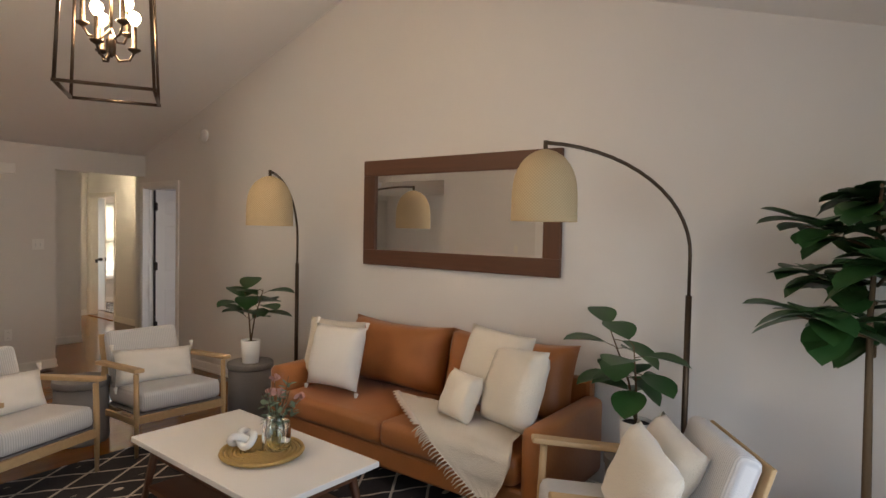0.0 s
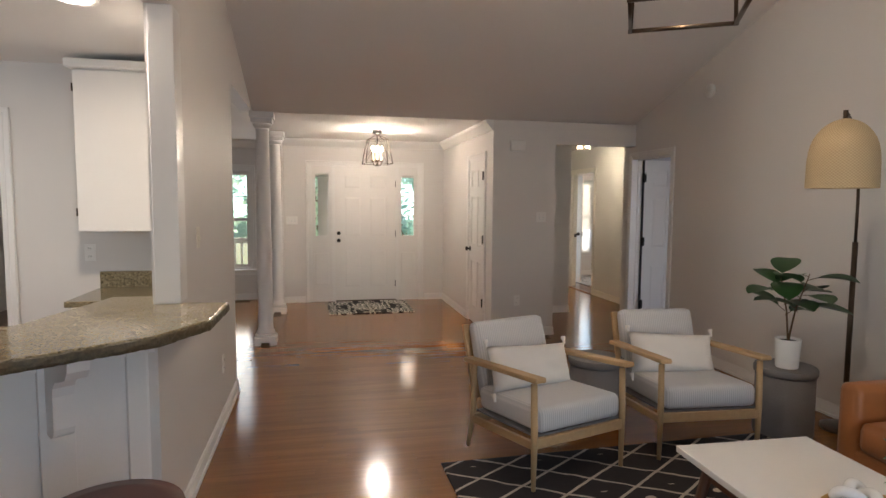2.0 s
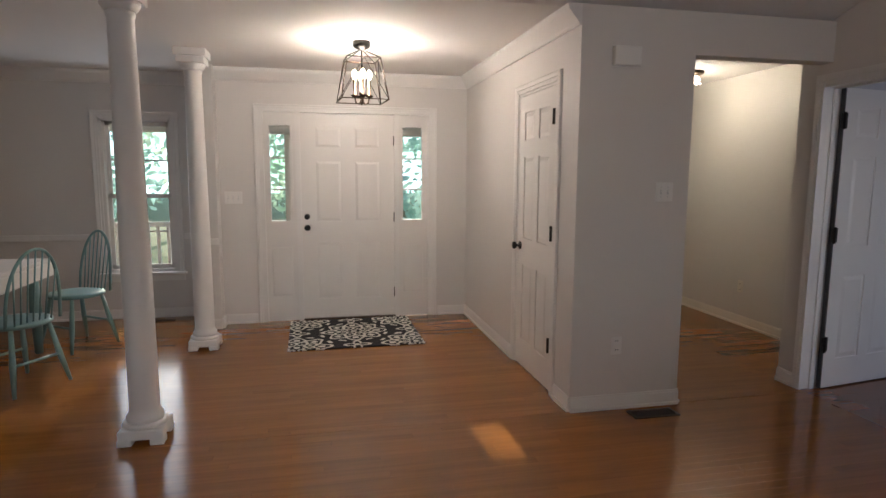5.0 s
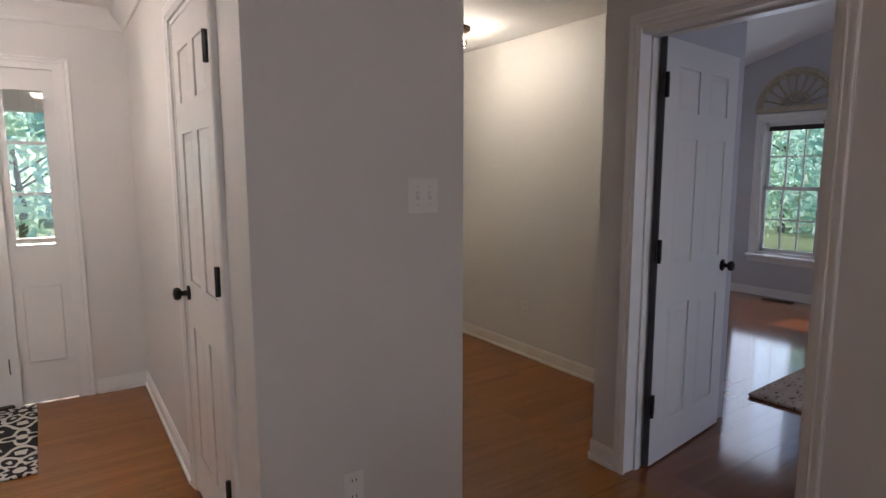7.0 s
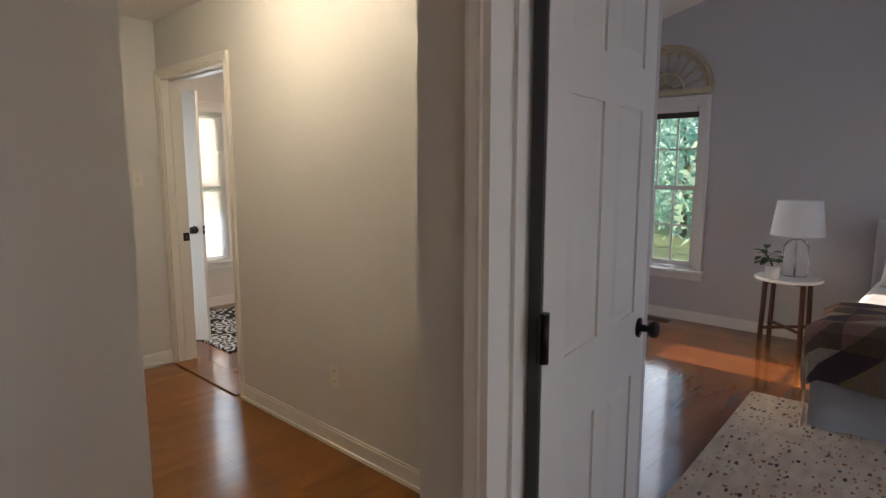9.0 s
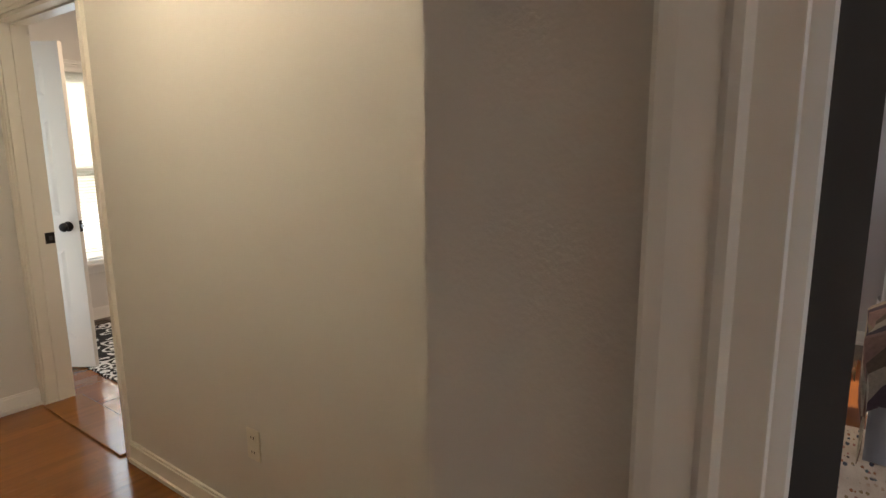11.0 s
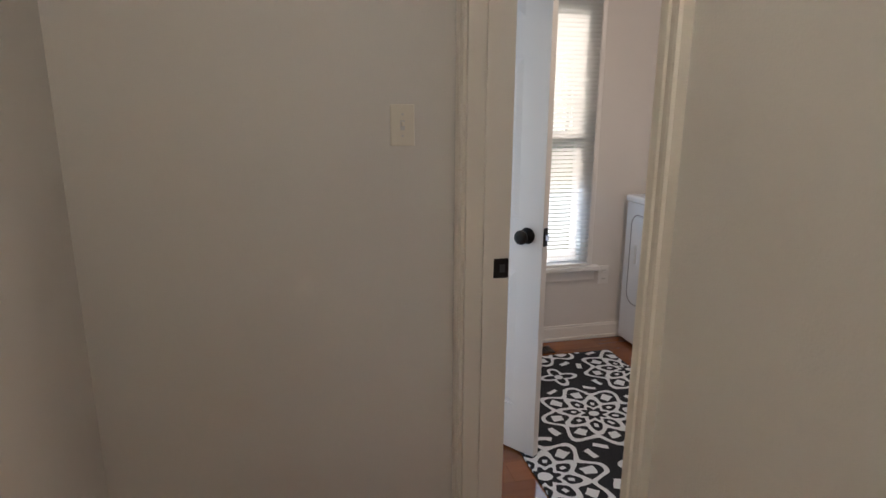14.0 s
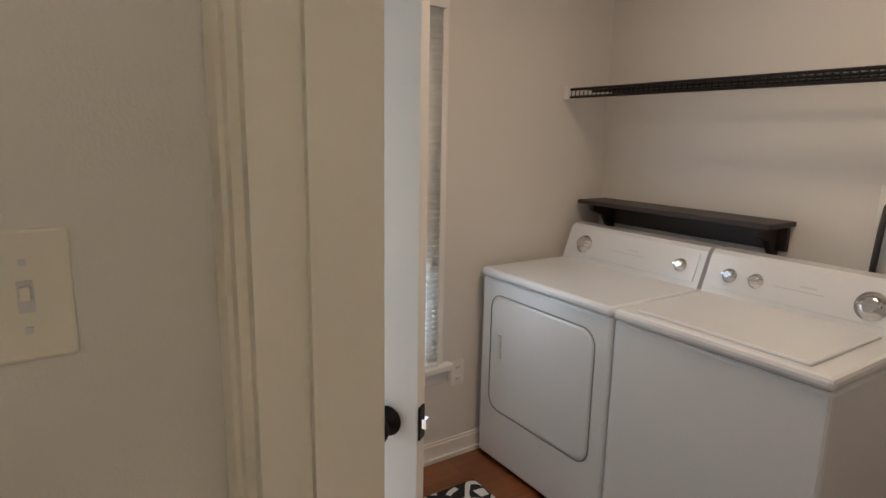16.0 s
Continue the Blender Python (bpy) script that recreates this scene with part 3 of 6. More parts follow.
wall("wall_laundry_west", "x", 4.38, 0.12, 10.665, 12.03, 0, H + 0.1, PAINT, [(10.71, 11.42, -1, 2.05)], "pale painted laundry wall with open back doorway")
wall("wall_laundry_south", "y", 9.475, 0.085, XL + 0.135, 6.80, 0, H + 0.1, PAINT, (), "pale painted laundry wall")


def slope(name, x0, x1, y0, z0, y1, z1, label):
    bm = bmesh.new()
    vs = [bm.verts.new((x, y, z + d)) for x in (x0, x1) for y, z in ((y0, z0), (y1, z1)) for d in (0, 0.12)]
    for q in ((0, 1, 3, 2), (4, 6, 7, 5), (0, 4, 5, 1), (2, 3, 7, 6), (0, 2, 6, 4), (1, 5, 7, 3)):
        bm.faces.new([vs[i] for i in q])
    return structure(name, bm, CEIL, label)


slope("ceiling_vault_north", -0.52, XE, 6.95, H, 3.0, 3.73, "warm white textured sloping ceiling")
slope("ceiling_vault_south", -0.52, XE, 3.0, 3.73, -1.12, H - 0.02, "warm white textured sloping ceiling")
sbox("ceiling_front", (-4.2, XE + 0.115, 6.952, 10.2, H, H + 0.12), CEIL, "warm white textured flat ceiling")
sbox("ceiling_hall", (XE + 0.115, XL, 7.10, 10.55, H, H + 0.12), CEIL, "warm white flat hall ceiling")
sbox("ceiling_dining", (-4.2, -0.642, 5.165, 6.948, H, H + 0.12), CEIL, "warm white flat dining ceiling")
sbox("ceiling_kitchen", (-4.2, -0.642, -1.25, 5.162, H, H + 0.12), CEIL, "warm white flat kitchen ceiling")
sbox("ceiling_laundry", (4.3, 6.94, 9.45, 12.17, 2.50, 2.62), CEIL, "warm white laundry ceiling")
slope("ceiling_bedroom", 3.87, 8.49, 9.47, 2.53, 3.4, 4.17, "pale sloping bedroom ceiling")


def crown(axis, at, u0, u1, out):
    bm = bmesh.new()
    prof = ((0.0, 0.0), (0.012, 0.0), (0.022, 0.018), (0.05, 0.05), (0.078, 0.082), (0.085, 0.10), (0.085, 0.115), (0.0, 0.115))
    ring = []
    for u in (u0, u1):
        ring.append([bm.verts.new((at + out * d, u, H - 0.115 + z) if axis == "x" else (u, at + out * d, H - 0.115 + z)) for d, z in prof])
    n = len(prof)
    for k in range(n):
        bm.faces.new((ring[0][k], ring[0][(k + 1) % n], ring[1][(k + 1) % n], ring[1][k]))
    bm.faces.new(ring[0])
    bm.faces.new(ring[1][::-1])
    return structure("crown_moulding", bm, TRIM, "white painted crown moulding")


crown("y", YF, -0.38, 2.03, -1)
crown("x", 2.03, YC, YF, -1)
crown("y", 9.95, -4.1, -0.50, -1)
crown("x", -0.50, 9.36, 9.95, -1)

baseboard("y", YF, -0.38, -0.07, -1)
baseboard("y", YF, 1.73, 2.03, -1)
baseboard("x", 2.03, 7.98, YF, -1)
baseboard("x", 2.03, YC, 7.12, -1)
baseboard("y", YC, 2.03, 2.77, -1)
baseboard("x", 2.77, YC, 8.14, 1)
baseboard("y", 8.14, 2.77, 3.525, -1)
baseboard("x", 3.525, 8.14, 10.55, 1)
baseboard("y", 10.55, 3.525, XL, -1)
baseboard("x", XL, 7.13, 9.515, -1, CREAMTRIM)
baseboard("y", 7.13, XE, XL, 1)
baseboard("x", XE, 6.987, 7.13, -1)
baseboard("x", XE, -1.1, 6.08, -1)
baseboard("x", -0.52, 3.19, 5.45, 1)
baseboard("y", 5.45, -0.64, -0.52, 1)
baseboard("y", 9.95, -4.08, -0.50, -1)
baseboard("y", 9.36, -0.50, -0.38, -1)
baseboard("x", -0.38, 9.36, YF, 1)
baseboard("x", 8.35, 3.62, 9.35, -1)
baseboard("y", 9.35, 4.78, 8.35, -1)
baseboard("y", 12.03, 4.5, 6.80, -1)
baseboard("x", 6.80, 9.6, 12.03, -1)

# doorway trims
casing("trim_bedroom_door", "x", XE, -1, 6.15, 6.925, 2.05, 0.06)
jamb("jamb_bedroom_door", "x", XE, XE + 0.175, 6.15, 6.95, 2.05)
casing("trim_closet_door", "x", 2.03, -1, 7.19, 7.92, 2.05, 0.06)
jamb("jamb_closet_door", "x", 2.03, 2.145, 7.19, 7.92, 2.05)
casing("trim_laundry_door", "x", XL, -1, 9.565, 10.50, 2.05, 0.05, CREAMTRIM)
jamb("jamb_laundry_door", "x", XL, XL + 0.135, 9.565, 10.50, 2.05, CREAMTRIM)
casing("trim_kitchen_door", "y", 5.05, -1, -2.75, -1.93, 2.06)
# chair rail in the dining room
for u0, u1 in ((-4.08, -1.62), (-0.80, -0.50)):
    sbox("chair_rail", (u0, u1, 9.925, 9.95, 0.80, 0.86), TRIM, "white painted chair rail", 0.008)
sbox("chair_rail", (-0.50, -0.38, 9.335, 9.36, 0.80, 0.86), TRIM, "white painted chair rail", 0.006)
sbox("threshold", (XL - 0.03, XL + 0.17, 9.585, 10.48, 0.0, 0.012), OAK, "oak threshold strip at the laundry", 0.005)


def window(name, axis, at, out, u0, u1, z0, z1, thick, cols, rows, label):
    """A double-hung window in the opening, seen from the side `out` of a wall face at `at`."""
    w = thing(name, label, "window", kind="structure")
    def D(a0, a1, e0, e1, f0, f1):
        d0, d1 = sorted((at - out * a0, at - out * a1))
        return (d0, d1, e0, e1, f0, f1) if axis == "x" else (e0, e1, d0, d1, f0, f1)
    bm = bmesh.new()
    for e in ((u0, u0 + 0.03, z0, z1), (u1 - 0.03, u1, z0, z1), (u0, u1, z0, z0 + 0.03), (u0, u1, z1 - 0.03, z1)):
        bm_box(bm, *D(0.0, thick, *e))
    part("window_frame", bm, TRIM, w)
    zm = (z0 + z1) / 2
    for k, (a, b, d) in enumerate(((zm - 0.02, z1 - 0.03, 0.085), (z0 + 0.03, zm + 0.02, 0.05))):
        bm = bmesh.new()
        l, r = u0 + 0.03, u1 - 0.03
        for e in ((l, l + 0.035, a, b), (r - 0.035, r, a, b), (l, r, a, a + 0.04), (l, r, b - 0.04, b)):
            bm_box(bm, *D(d, d + 0.03, *e))
        sash = part("sash", bm, TRIM, w)
        bm = bmesh.new()
        for i in range(1, cols):
            u = l + 0.035 + (r - l - 0.07) * i / cols
            bm_box(bm, *D(d + 0.004, d + 0.024, u - 0.008, u + 0.008, a + 0.04, b - 0.04))
        for j in range(1, rows):
            z = a + 0.04 + (b - a - 0.08) * j / rows
            bm_box(bm, *D(d + 0.005, d + 0.023, l + 0.035, r - 0.035, z - 0.008, z + 0.008))
        part("muntins", bm, TRIM, sash)
        pane = bx("pane", D(d + 0.012, d + 0.016, l + 0.03, r - 0.03, a + 0.03, b - 0.03), GLASS, sash)
        pane.visible_shadow = False
    bx("window_sill", D(-0.05, 0.05, u0 - 0.09, u1 + 0.09, z0 - 0.03, z0), TRIM, w, bevel=0.006)
    bx("apron", D(-0.016, 0.0, u0 - 0.07, u1 + 0.07, z0 - 0.09, z0 - 0.03), TRIM, w)
    casing("trim", axis, at, out, u0, u1, z1, 0.05 if u1 - u0 < 0.48 else 0.07, sill=z0)
    return w


window("window_dining", "y", 9.95, -1, -1.53, -0.88, 0.47, 1.99, 0.15, 2, 2, "white double-hung dining window with muntins")
window("window_bedroom", "x", 8.35, -1, 8.155, 8.83, 0.48, 2.00, 0.14, 3, 2, "white double-hung bedroom window with muntins")
window("window_bedroom_north", "y", 9.35, -1, 7.07, 7.62, 0.45, 1.90, 0.12, 2, 2, "white double-hung bedroom window")
window("window_laundry", "y", 12.03, -1, 5.30, 5.77, 0.48, 2.03, 0.14, 1, 1, "narrow white laundry window behind blinds")


# ---- doors ----
def knob(parent, x, y, z, out=1, label="black round door knob"):
    """A knob on a door face; out: the way that it sticks out along y."""
    bm = bmesh.new()
    prof = ((0.030, 0.0), (0.032, 0.006), (0.012, 0.010), (0.011, 0.030), (0.024, 0.038), (0.028, 0.050), (0.024, 0.060), (0.008, 0.065))
    bm_lathe(bm, prof, 20)
    bmesh.ops.transform(bm, matrix=pose(x, y, z, -90 * out, 0, 0), verts=bm.verts)
    return part("knob", bm, BLACK, parent, label)


def panel_door(name, label, w, h, x, y, rz, knob_x=None, material=None, six=True, kind="structure"):
    """A six-panel door; its hinge edge is at local x = 0, its faces look along local y."""
    material = material or DOORPAINT
    d = thing(name, label, "door", x, y, 0.01, rz, kind=kind)
    T = 0.035
    bx("slab", (0, w, -T / 2 + 0.007, T / 2 - 0.007, 0, h), material, d)
    st, mid = 0.115 * w / 0.76, 0.10 * w / 0.76
    xs = [(st, w / 2 - mid / 2), (w / 2 + mid / 2, w - st)]
    zs = [(0.20, 0.78), (0.98, 1.58), (1.70, h - 0.12)]
    bm = bmesh.new()
    for s in (-1, 1):
        a, b = sorted((s * (T / 2 - 0.007), s * T / 2))
        for e in ((0, st, 0, h), (w - st, w, 0, h), *((w / 2 - mid / 2, w / 2 + mid / 2, z0, z1) for z0, z1 in zs)):
            bm_box(bm, e[0], e[1], a, b, e[2], e[3])
        for z0, z1 in ((0, 0.20), (0.78, 0.98), (1.58, 1.70), (h - 0.12, h)):
            bm_box(bm, st, w - st, a, b, z0, z1)
    part("stiles_and_rails", bm, material, d)
    for x0, x1 in xs:
        for z0, z1 in zs:
            bm = bmesh.new()
            for s in (-1, 1):
                base, top = s * (T / 2 - 0.008), s * (T / 2 - 0.001)
                o = [bm.verts.new((px, base, pz)) for px, pz in ((x0 + .006, z0 + .006), (x1 - .006, z0 + .006), (x1 - .006, z1 - .006), (x0 + .006, z1 - .006))]
                i = [bm.verts.new((px, top, pz)) for px, pz in ((x0 + .034, z0 + .034), (x1 - .034, z0 + .034), (x1 - .034, z1 - .034), (x0 + .034, z1 - .034))]
                for k in range(4):
                    bm.faces.new((o[k], o[(k + 1) % 4], i[(k + 1) % 4], i[k]))
                bm.faces.new(i)
            part("panel", bm, material, d)
    if knob_x is not None:
        knob(d, knob_x, T / 2, 0.92, 1)
        knob(d, knob_x, -T / 2, 0.92, -1)
    return d


def hinge(parent, x, y, z, w=0.03, label="black butt hinge"):
    bm = bmesh.new()
    bm_box(bm, x - w, x + w, y - 0.004, y + 0.004, z - 0.045, z + 0.045, bevel=0.003)
    bm_tube(bm, [(x, y, z - 0.05), (x, y, z + 0.05)], 0.009, 10)
    return part("hinge", bm, BLACK, parent, label)


bed_door = panel_door("door_bedroom", "open white six-panel door with black hinges", 0.765, 2.02, 3.895, 6.915, 8.0, 0.70)
for z in (0.31, 1.06, 1.81):
    bm = bmesh.new()
    bm_box(bm, -0.035, 0.022, -0.024, -0.017, z - 0.05, z + 0.05, bevel=0.003)
    bm_tube(bm, [(-0.012, -0.026, z - 0.055), (-0.012, -0.026, z + 0.055)], 0.011, 10)
    part("hinge", bm, BLACK, bed_door, "black butt hinge")
# near-black strip stands in for the shade between door and lining
bx("hinge_gap_shade", (-0.012, -0.001, -0.016, 0.012, 0, 2.02), SEAM, bed_door, "dark strip in place of shade in the hinge-side gap")

closet_door = panel_door("door_closet", "closed white six-panel closet door", 0.69, 2.02, 2.049, 7.21, 90, 0.635)
for z in (0.32, 1.07, 1.82):
    hinge(closet_door, -0.006, 0.040, z, 0.012)

laundry_door = panel_door("door_laundry_inner", "open white panel door inside the laundry", 0.70, 2.02, 4.60, 11.44, -55.3, 0.635)
bx("latch", (0.698, 0.704, -0.013, 0.013, 0.885, 0.955), BLACK, laundry_door, "black latch plate", 0.002)
bx("latch_bolt", (0.703, 0.714, -0.007, 0.007, 0.91, 0.93), CHROME, laundry_door, "chrome latch bolt")

# strike plate on the laundry lining
strike = thing("strike_plate", "black strike plate on the laundry door lining", "hardware", XL + 0.112, 10.481, 0.93, kind="structure")
bx("plate", (-0.028, 0.020, -0.006, 0.001, -0.03, 0.03), BLACK, strike, bevel=0.002)
bx("strike_hole", (-0.008, 0.008, -0.0085, -0.004, -0.012, 0.012), SEAM, strike)

# the front door and its side lights
fd = panel_door("door_front", "closed white six-panel front door", 0.915, 2.03, 1.285, 9.565, 180, None)
for z, r in ((0.92, 0.030), (1.03, 0.028)):
    bm = bmesh.new()
    bm_lathe(bm, ((r, 0), (r, 0.012), (r * 0.6, 0.016), (r * 0.85, 0.035), (r * 0.8, 0.052), (0.006, 0.056)) if z < 1 else ((r, 0), (r, 0.016), (r * 0.7, 0.022), (0.006, 0.024)), 20)
    bmesh.ops.transform(bm, matrix=pose(0.862, 0.0175, z, -90, 0, 0), verts=bm.verts)
    part("knob" if z < 1 else "deadbolt", bm, BLACK, fd, "black round knob" if z < 1 else "black deadbolt")
for z in (0.25, 1.02, 1.78):
    hinge(fd, -0.004, 0.02, z, 0.012)
unit = thing("door_surround", "white entry frame with two side lights", "door frame", 0, YF, 0, kind="structure")
for a, b in ((-0.01, 0.03), (0.325, 0.372), (1.285, 1.33), (1.63, 1.67)):
    bx("post", (a, b, -0.005, 0.14, 0, 2.06), TRIM, unit)
bx("head", (-0.01, 1.67, -0.006, 0.14, 2.045, 2.075), TRIM, unit)
for a, b in ((0.365, 0.392), (1.265, 1.292)):
    bx("door_stop", (a, b, 0.056, 0.075, 0.018, 2.046), TRIM, unit)
bx("door_stop", (0.392, 1.265, 0.056, 0.075, 2.02, 2.046), TRIM, unit)
bx("door_sill", (0.37, 1.29, -0.02, 0.14, 0.0, 0.018), BRONZE, unit, "bronze door sill")
for a, b, g0, g1 in ((0.03, 0.325, 0.085, 0.275), (1.33, 1.63, 1.375, 1.57)):
    light = bx("side_panel", (a, b, 0.03, 0.065, 0.0, 0.98), DOORPAINT, unit, "white side-light panel")
    for z0, z1 in ((0.26, 0.74),):
        bx("panel", (a + 0.05, b - 0.05, 0.02, 0.032, z0, z1), DOORPAINT, light, bevel=0.006)
    bm = bmesh.new()
    for e in ((a, g0, 0.98, 2.045), (g1, b, 0.98, 2.045), (g0, g1, 0.98, 1.0), (g0, g1, 1.92, 2.045)):
        bm_box(bm, e[0], e[1], 0.03, 0.065, e[2], e[3])
    for e in ((g0 - 0.02, g0, 0.98, 1.94), (g1, g1 + 0.02, 0.98, 1.94), (g0, g1, 0.98, 1.0), (g0, g1, 1.92, 1.94)):
        bm_box(bm, e[0], e[1], 0.018, 0.03, e[2], e[3])
    for k in (1, 2):
        z = 1.0 + 0.92 * k / 3
        bm_box(bm, g0, g1, 0.035, 0.06, z - 0.009, z + 0.009)
    part("light_frame", bm, DOORPAINT, unit)
    for k in range(3):
        pane = bx("pane", (g0, g1, 0.046, 0.050, 1.0 + 0.92 * k / 3 + 0.009, 1.0 + 0.92 * (k + 1) / 3 - 0.009), GLASS, unit)
        pane.visible_shadow = False
casing("trim_front_door", "y", YF, -1, -0.01, 1.67, 2.07, 0.045)


# ---- columns at the dining room ----
def column(x, y):
    c = thing("column", "round white tapered interior column on a square plinth", "column", x, y, 0, group="dining columns")
    bm = bmesh.new()
    bm_lathe(bm, ((0.094, 0.10), (0.096, 0.14), (0.080, 0.16), (0.078, 0.19), (0.076, 0.9), (0.064, 2.24), (0.070, 2.25), (0.070, 2.27)), 32)
    part("shaft", bm, TRIM, c)
    bm = bmesh.new()
    for sx in (-1, 1):
        for sy in (-1, 1):
            bm_box(bm, *sorted((sx * 0.045, sx * 0.118)), *sorted((sy * 0.045, sy * 0.118)), 0, 0.035, bevel=0.005)
    bm_box(bm, -0.115, 0.115, -0.115, 0.115, 0.03, 0.085, bevel=0.008)
    bm_lathe(bm, ((0.108, 0.08), (0.118, 0.095), (0.108, 0.112)), 28)
    part("plinth", bm, TRIM, c)
    bm = bmesh.new()
    bm_lathe(bm, ((0.074, 2.27), (0.095, 2.30), (0.098, 2.32)), 28)
    bm_box(bm, -0.105, 0.105, -0.105, 0.105, 2.32, 2.37, bevel=0.006)
    bm_box(bm, -0.12, 0.12, -0.12, 0.12, 2.37, H, bevel=0.004)
    part("capital", bm, TRIM, c)


column(-0.43, 7.02)
column(-0.425, 8.76)


# ---- breakfast bar and kitchen ----
SW = Vector((-0.80, -0.60, 0))
NW = Vector((-0.60, 0.80, 0))


def prism(bm, outline, z0, z1, bevel=0.0):
    lo = [bm.verts.new((x, y, z0)) for x, y in outline]
    hi = [bm.verts.new((x, y, z1)) for x, y in outline]
    n = len(outline)
    bm.faces.new(lo[::-1])
    top = bm.faces.new(hi)
    for k in range(n):
        bm.faces.new((lo[k], lo[(k + 1) % n], hi[(k + 1) % n], hi[k]))
    if bevel:
        bmesh.ops.bevel(bm, geom=list(top.edges), offset=bevel, segments=3, affect="EDGES", profile=0.5)


edge = Vector((-0.45, 2.90, 0))
far = edge + SW * 1.60
front = [(-0.30, 3.60), (-0.312, 3.17), (edge.x, edge.y), (far.x, far.y)]
outline = front + [((far + NW * 0.56).x, (far + NW * 0.56).y), (-1.02, 3.20), (-0.90, 3.86), (-0.66, 3.86), (-0.66, 3.62), (-0.50, 3.62)]
counter = thing("bar_counter", "speckled brown granite breakfast bar top with clipped corner", "counter")
bm = bmesh.new()
prism(bm, outline, 0.99, 1.03, 0.006)
part("slab", bm, GRANITE, counter, "polished granite slab")
bm = bmesh.new()
rnd = random.Random(31)
prev = None
for a, b in zip(front, front[1:]):
    a, b = Vector((*a, 0)), Vector((*b, 0))
    way = (b - a).normalized()
    side = Vector((-way.y, way.x, 0)) if (Vector((-way.y, way.x, 0))).dot(Vector((1, -0.4, 0))) > 0 else Vector((way.y, -way.x, 0))
    n = max(2, int((b - a).length / 0.018))
    for k in range(n + 1):
        c = a + (b - a) * k / n
        cur = [bm.verts.new(c + side * (o + rnd.uniform(-0.0025, 0.0035)) + Vector((0, 0, z + rnd.uniform(-0.002, 0.002)))) for o, z in ((-0.004, 1.0275), (0.005, 1.021), (0.008, 1.008), (0.007, 0.996), (0.001, 0.984), (-0.012, 0.982))]
        if prev:
            for q in range(5):
                bm.faces.new((prev[q], cur[q], cur[q + 1], prev[q + 1]))
        prev = cur
part("chiselled_edge", bm, GRANITE_EDGE, counter, "dark rough chiselled granite edge")

bar = thing("breakfast_bar", "white panelled breakfast bar under the granite top", "cabinet", -0.525, 3.19, 0, math.degrees(math.atan2(SW.y, SW.x)))
bx("body", (0, 1.65, -0.14, -0.02, 0, 0.985), TRIM, bar)
for a, b in ((0.040, 0.118), (0.306, 0.422), (0.70, 0.816), (1.10, 1.216)):
    bx("stile", (a, b, -0.022, 0.0, 0.10, 0.985), TRIM, bar, bevel=0.003)
bx("top_rail", (0.0, 1.65, -0.022, -0.004, 0.90, 0.984), TRIM, bar)
bx("bottom_rail", (0, 1.65, -0.022, 0.006, 0, 0.11), TRIM, bar)


def corbel(parent, x):
    bm = bmesh.new()
    prof = [(0.0, 0.665), (0.045, 0.660), (0.070, 0.675), (0.080, 0.70), (0.080, 0.82), (0.088, 0.855), (0.120, 0.885), (0.18, 0.90), (0.23, 0.915), (0.256, 0.945), (0.264, 0.985), (0.0, 0.985)]
    a = [bm.verts.new((x - 0.035, d, z)) for d, z in prof]
    b = [bm.verts.new((x + 0.035, d, z)) for d, z in prof]
    n = len(prof)
    bm.faces.new(a)
    bm.faces.new(b[::-1])
    for k in range(n):
        bm.faces.new((a[k], a[(k + 1) % n], b[(k + 1) % n], b[k]))
    part("corbel", bm, TRIM, parent, "white scrolled bracket")


for x in (0.364, 0.758, 1.158):
    corbel(bar, x)

post = sbox("bar_post", (-0.628, -0.512, 3.594, 3.735, 1.034, H - 0.003), TRIM, "white painted post on the bar", 0.004)
for z0, z1 in ((1.20, 1.32),):
    sp = thing("light_switch", "ivory light switch plate on the grey wall", "switch", -0.52, 4.06, 1.32)
    bx("plate", (0, 0.006, -0.035, 0.035, -0.058, 0.058), PLATE, sp, bevel=0.002)
    bx("toggle", (0.005, 0.014, -0.006, 0.006, -0.012, 0.012), PLATE, sp)

cab = thing("wall_cabinet", "white upper kitchen cabinet with crown", "cabinet", -1.36, 4.72, 1.32)
bx("body", (0, 0.70, 0.02, 0.326, 0, 1.02), TRIM, cab)
d1 = bx("door", (0.004, 0.70, 0.0, 0.02, 0.004, 1.012), TRIM, cab, bevel=0.003)
for z in (0.1, 0.88):
    bx("hinge", (-0.004, 0.004, -0.004, 0.016, z, z + 0.05), BRONZE, d1)
bx("crown", (-0.03, 0.72, -0.05, 0.326, 1.02, 1.075), TRIM, cab, bevel=0.012)
base = thing("base_cabinet", "white kitchen base cabinet", "cabinet", -1.33, 4.46, 0)
bx("body", (0, 0.685, 0.02, 0.585, 0.1, 0.88), TRIM, base)
bx("toe_kick", (0, 0.685, 0.08, 0.585, 0, 0.1), SEAM, base)
bx("door", (0.01, 0.34, 0, 0.02, 0.12, 0.86), TRIM, base, bevel=0.003)
bx("door", (0.35, 0.68, 0, 0.02, 0.12, 0.86), TRIM, base, bevel=0.003)
bm = bmesh.new()
bm_box(bm, -1.345, -0.645, 4.42, 5.045, 0.884, 0.92, bevel=0.005)
bm_box(bm, -1.345, -0.645, 5.02, 5.046, 0.92, 1.03)
tagged(new("kitchen_counter", mesh_of("kitchen_counter", bm, GRANITE)), "speckled brown granite counter with upstand", "counter")


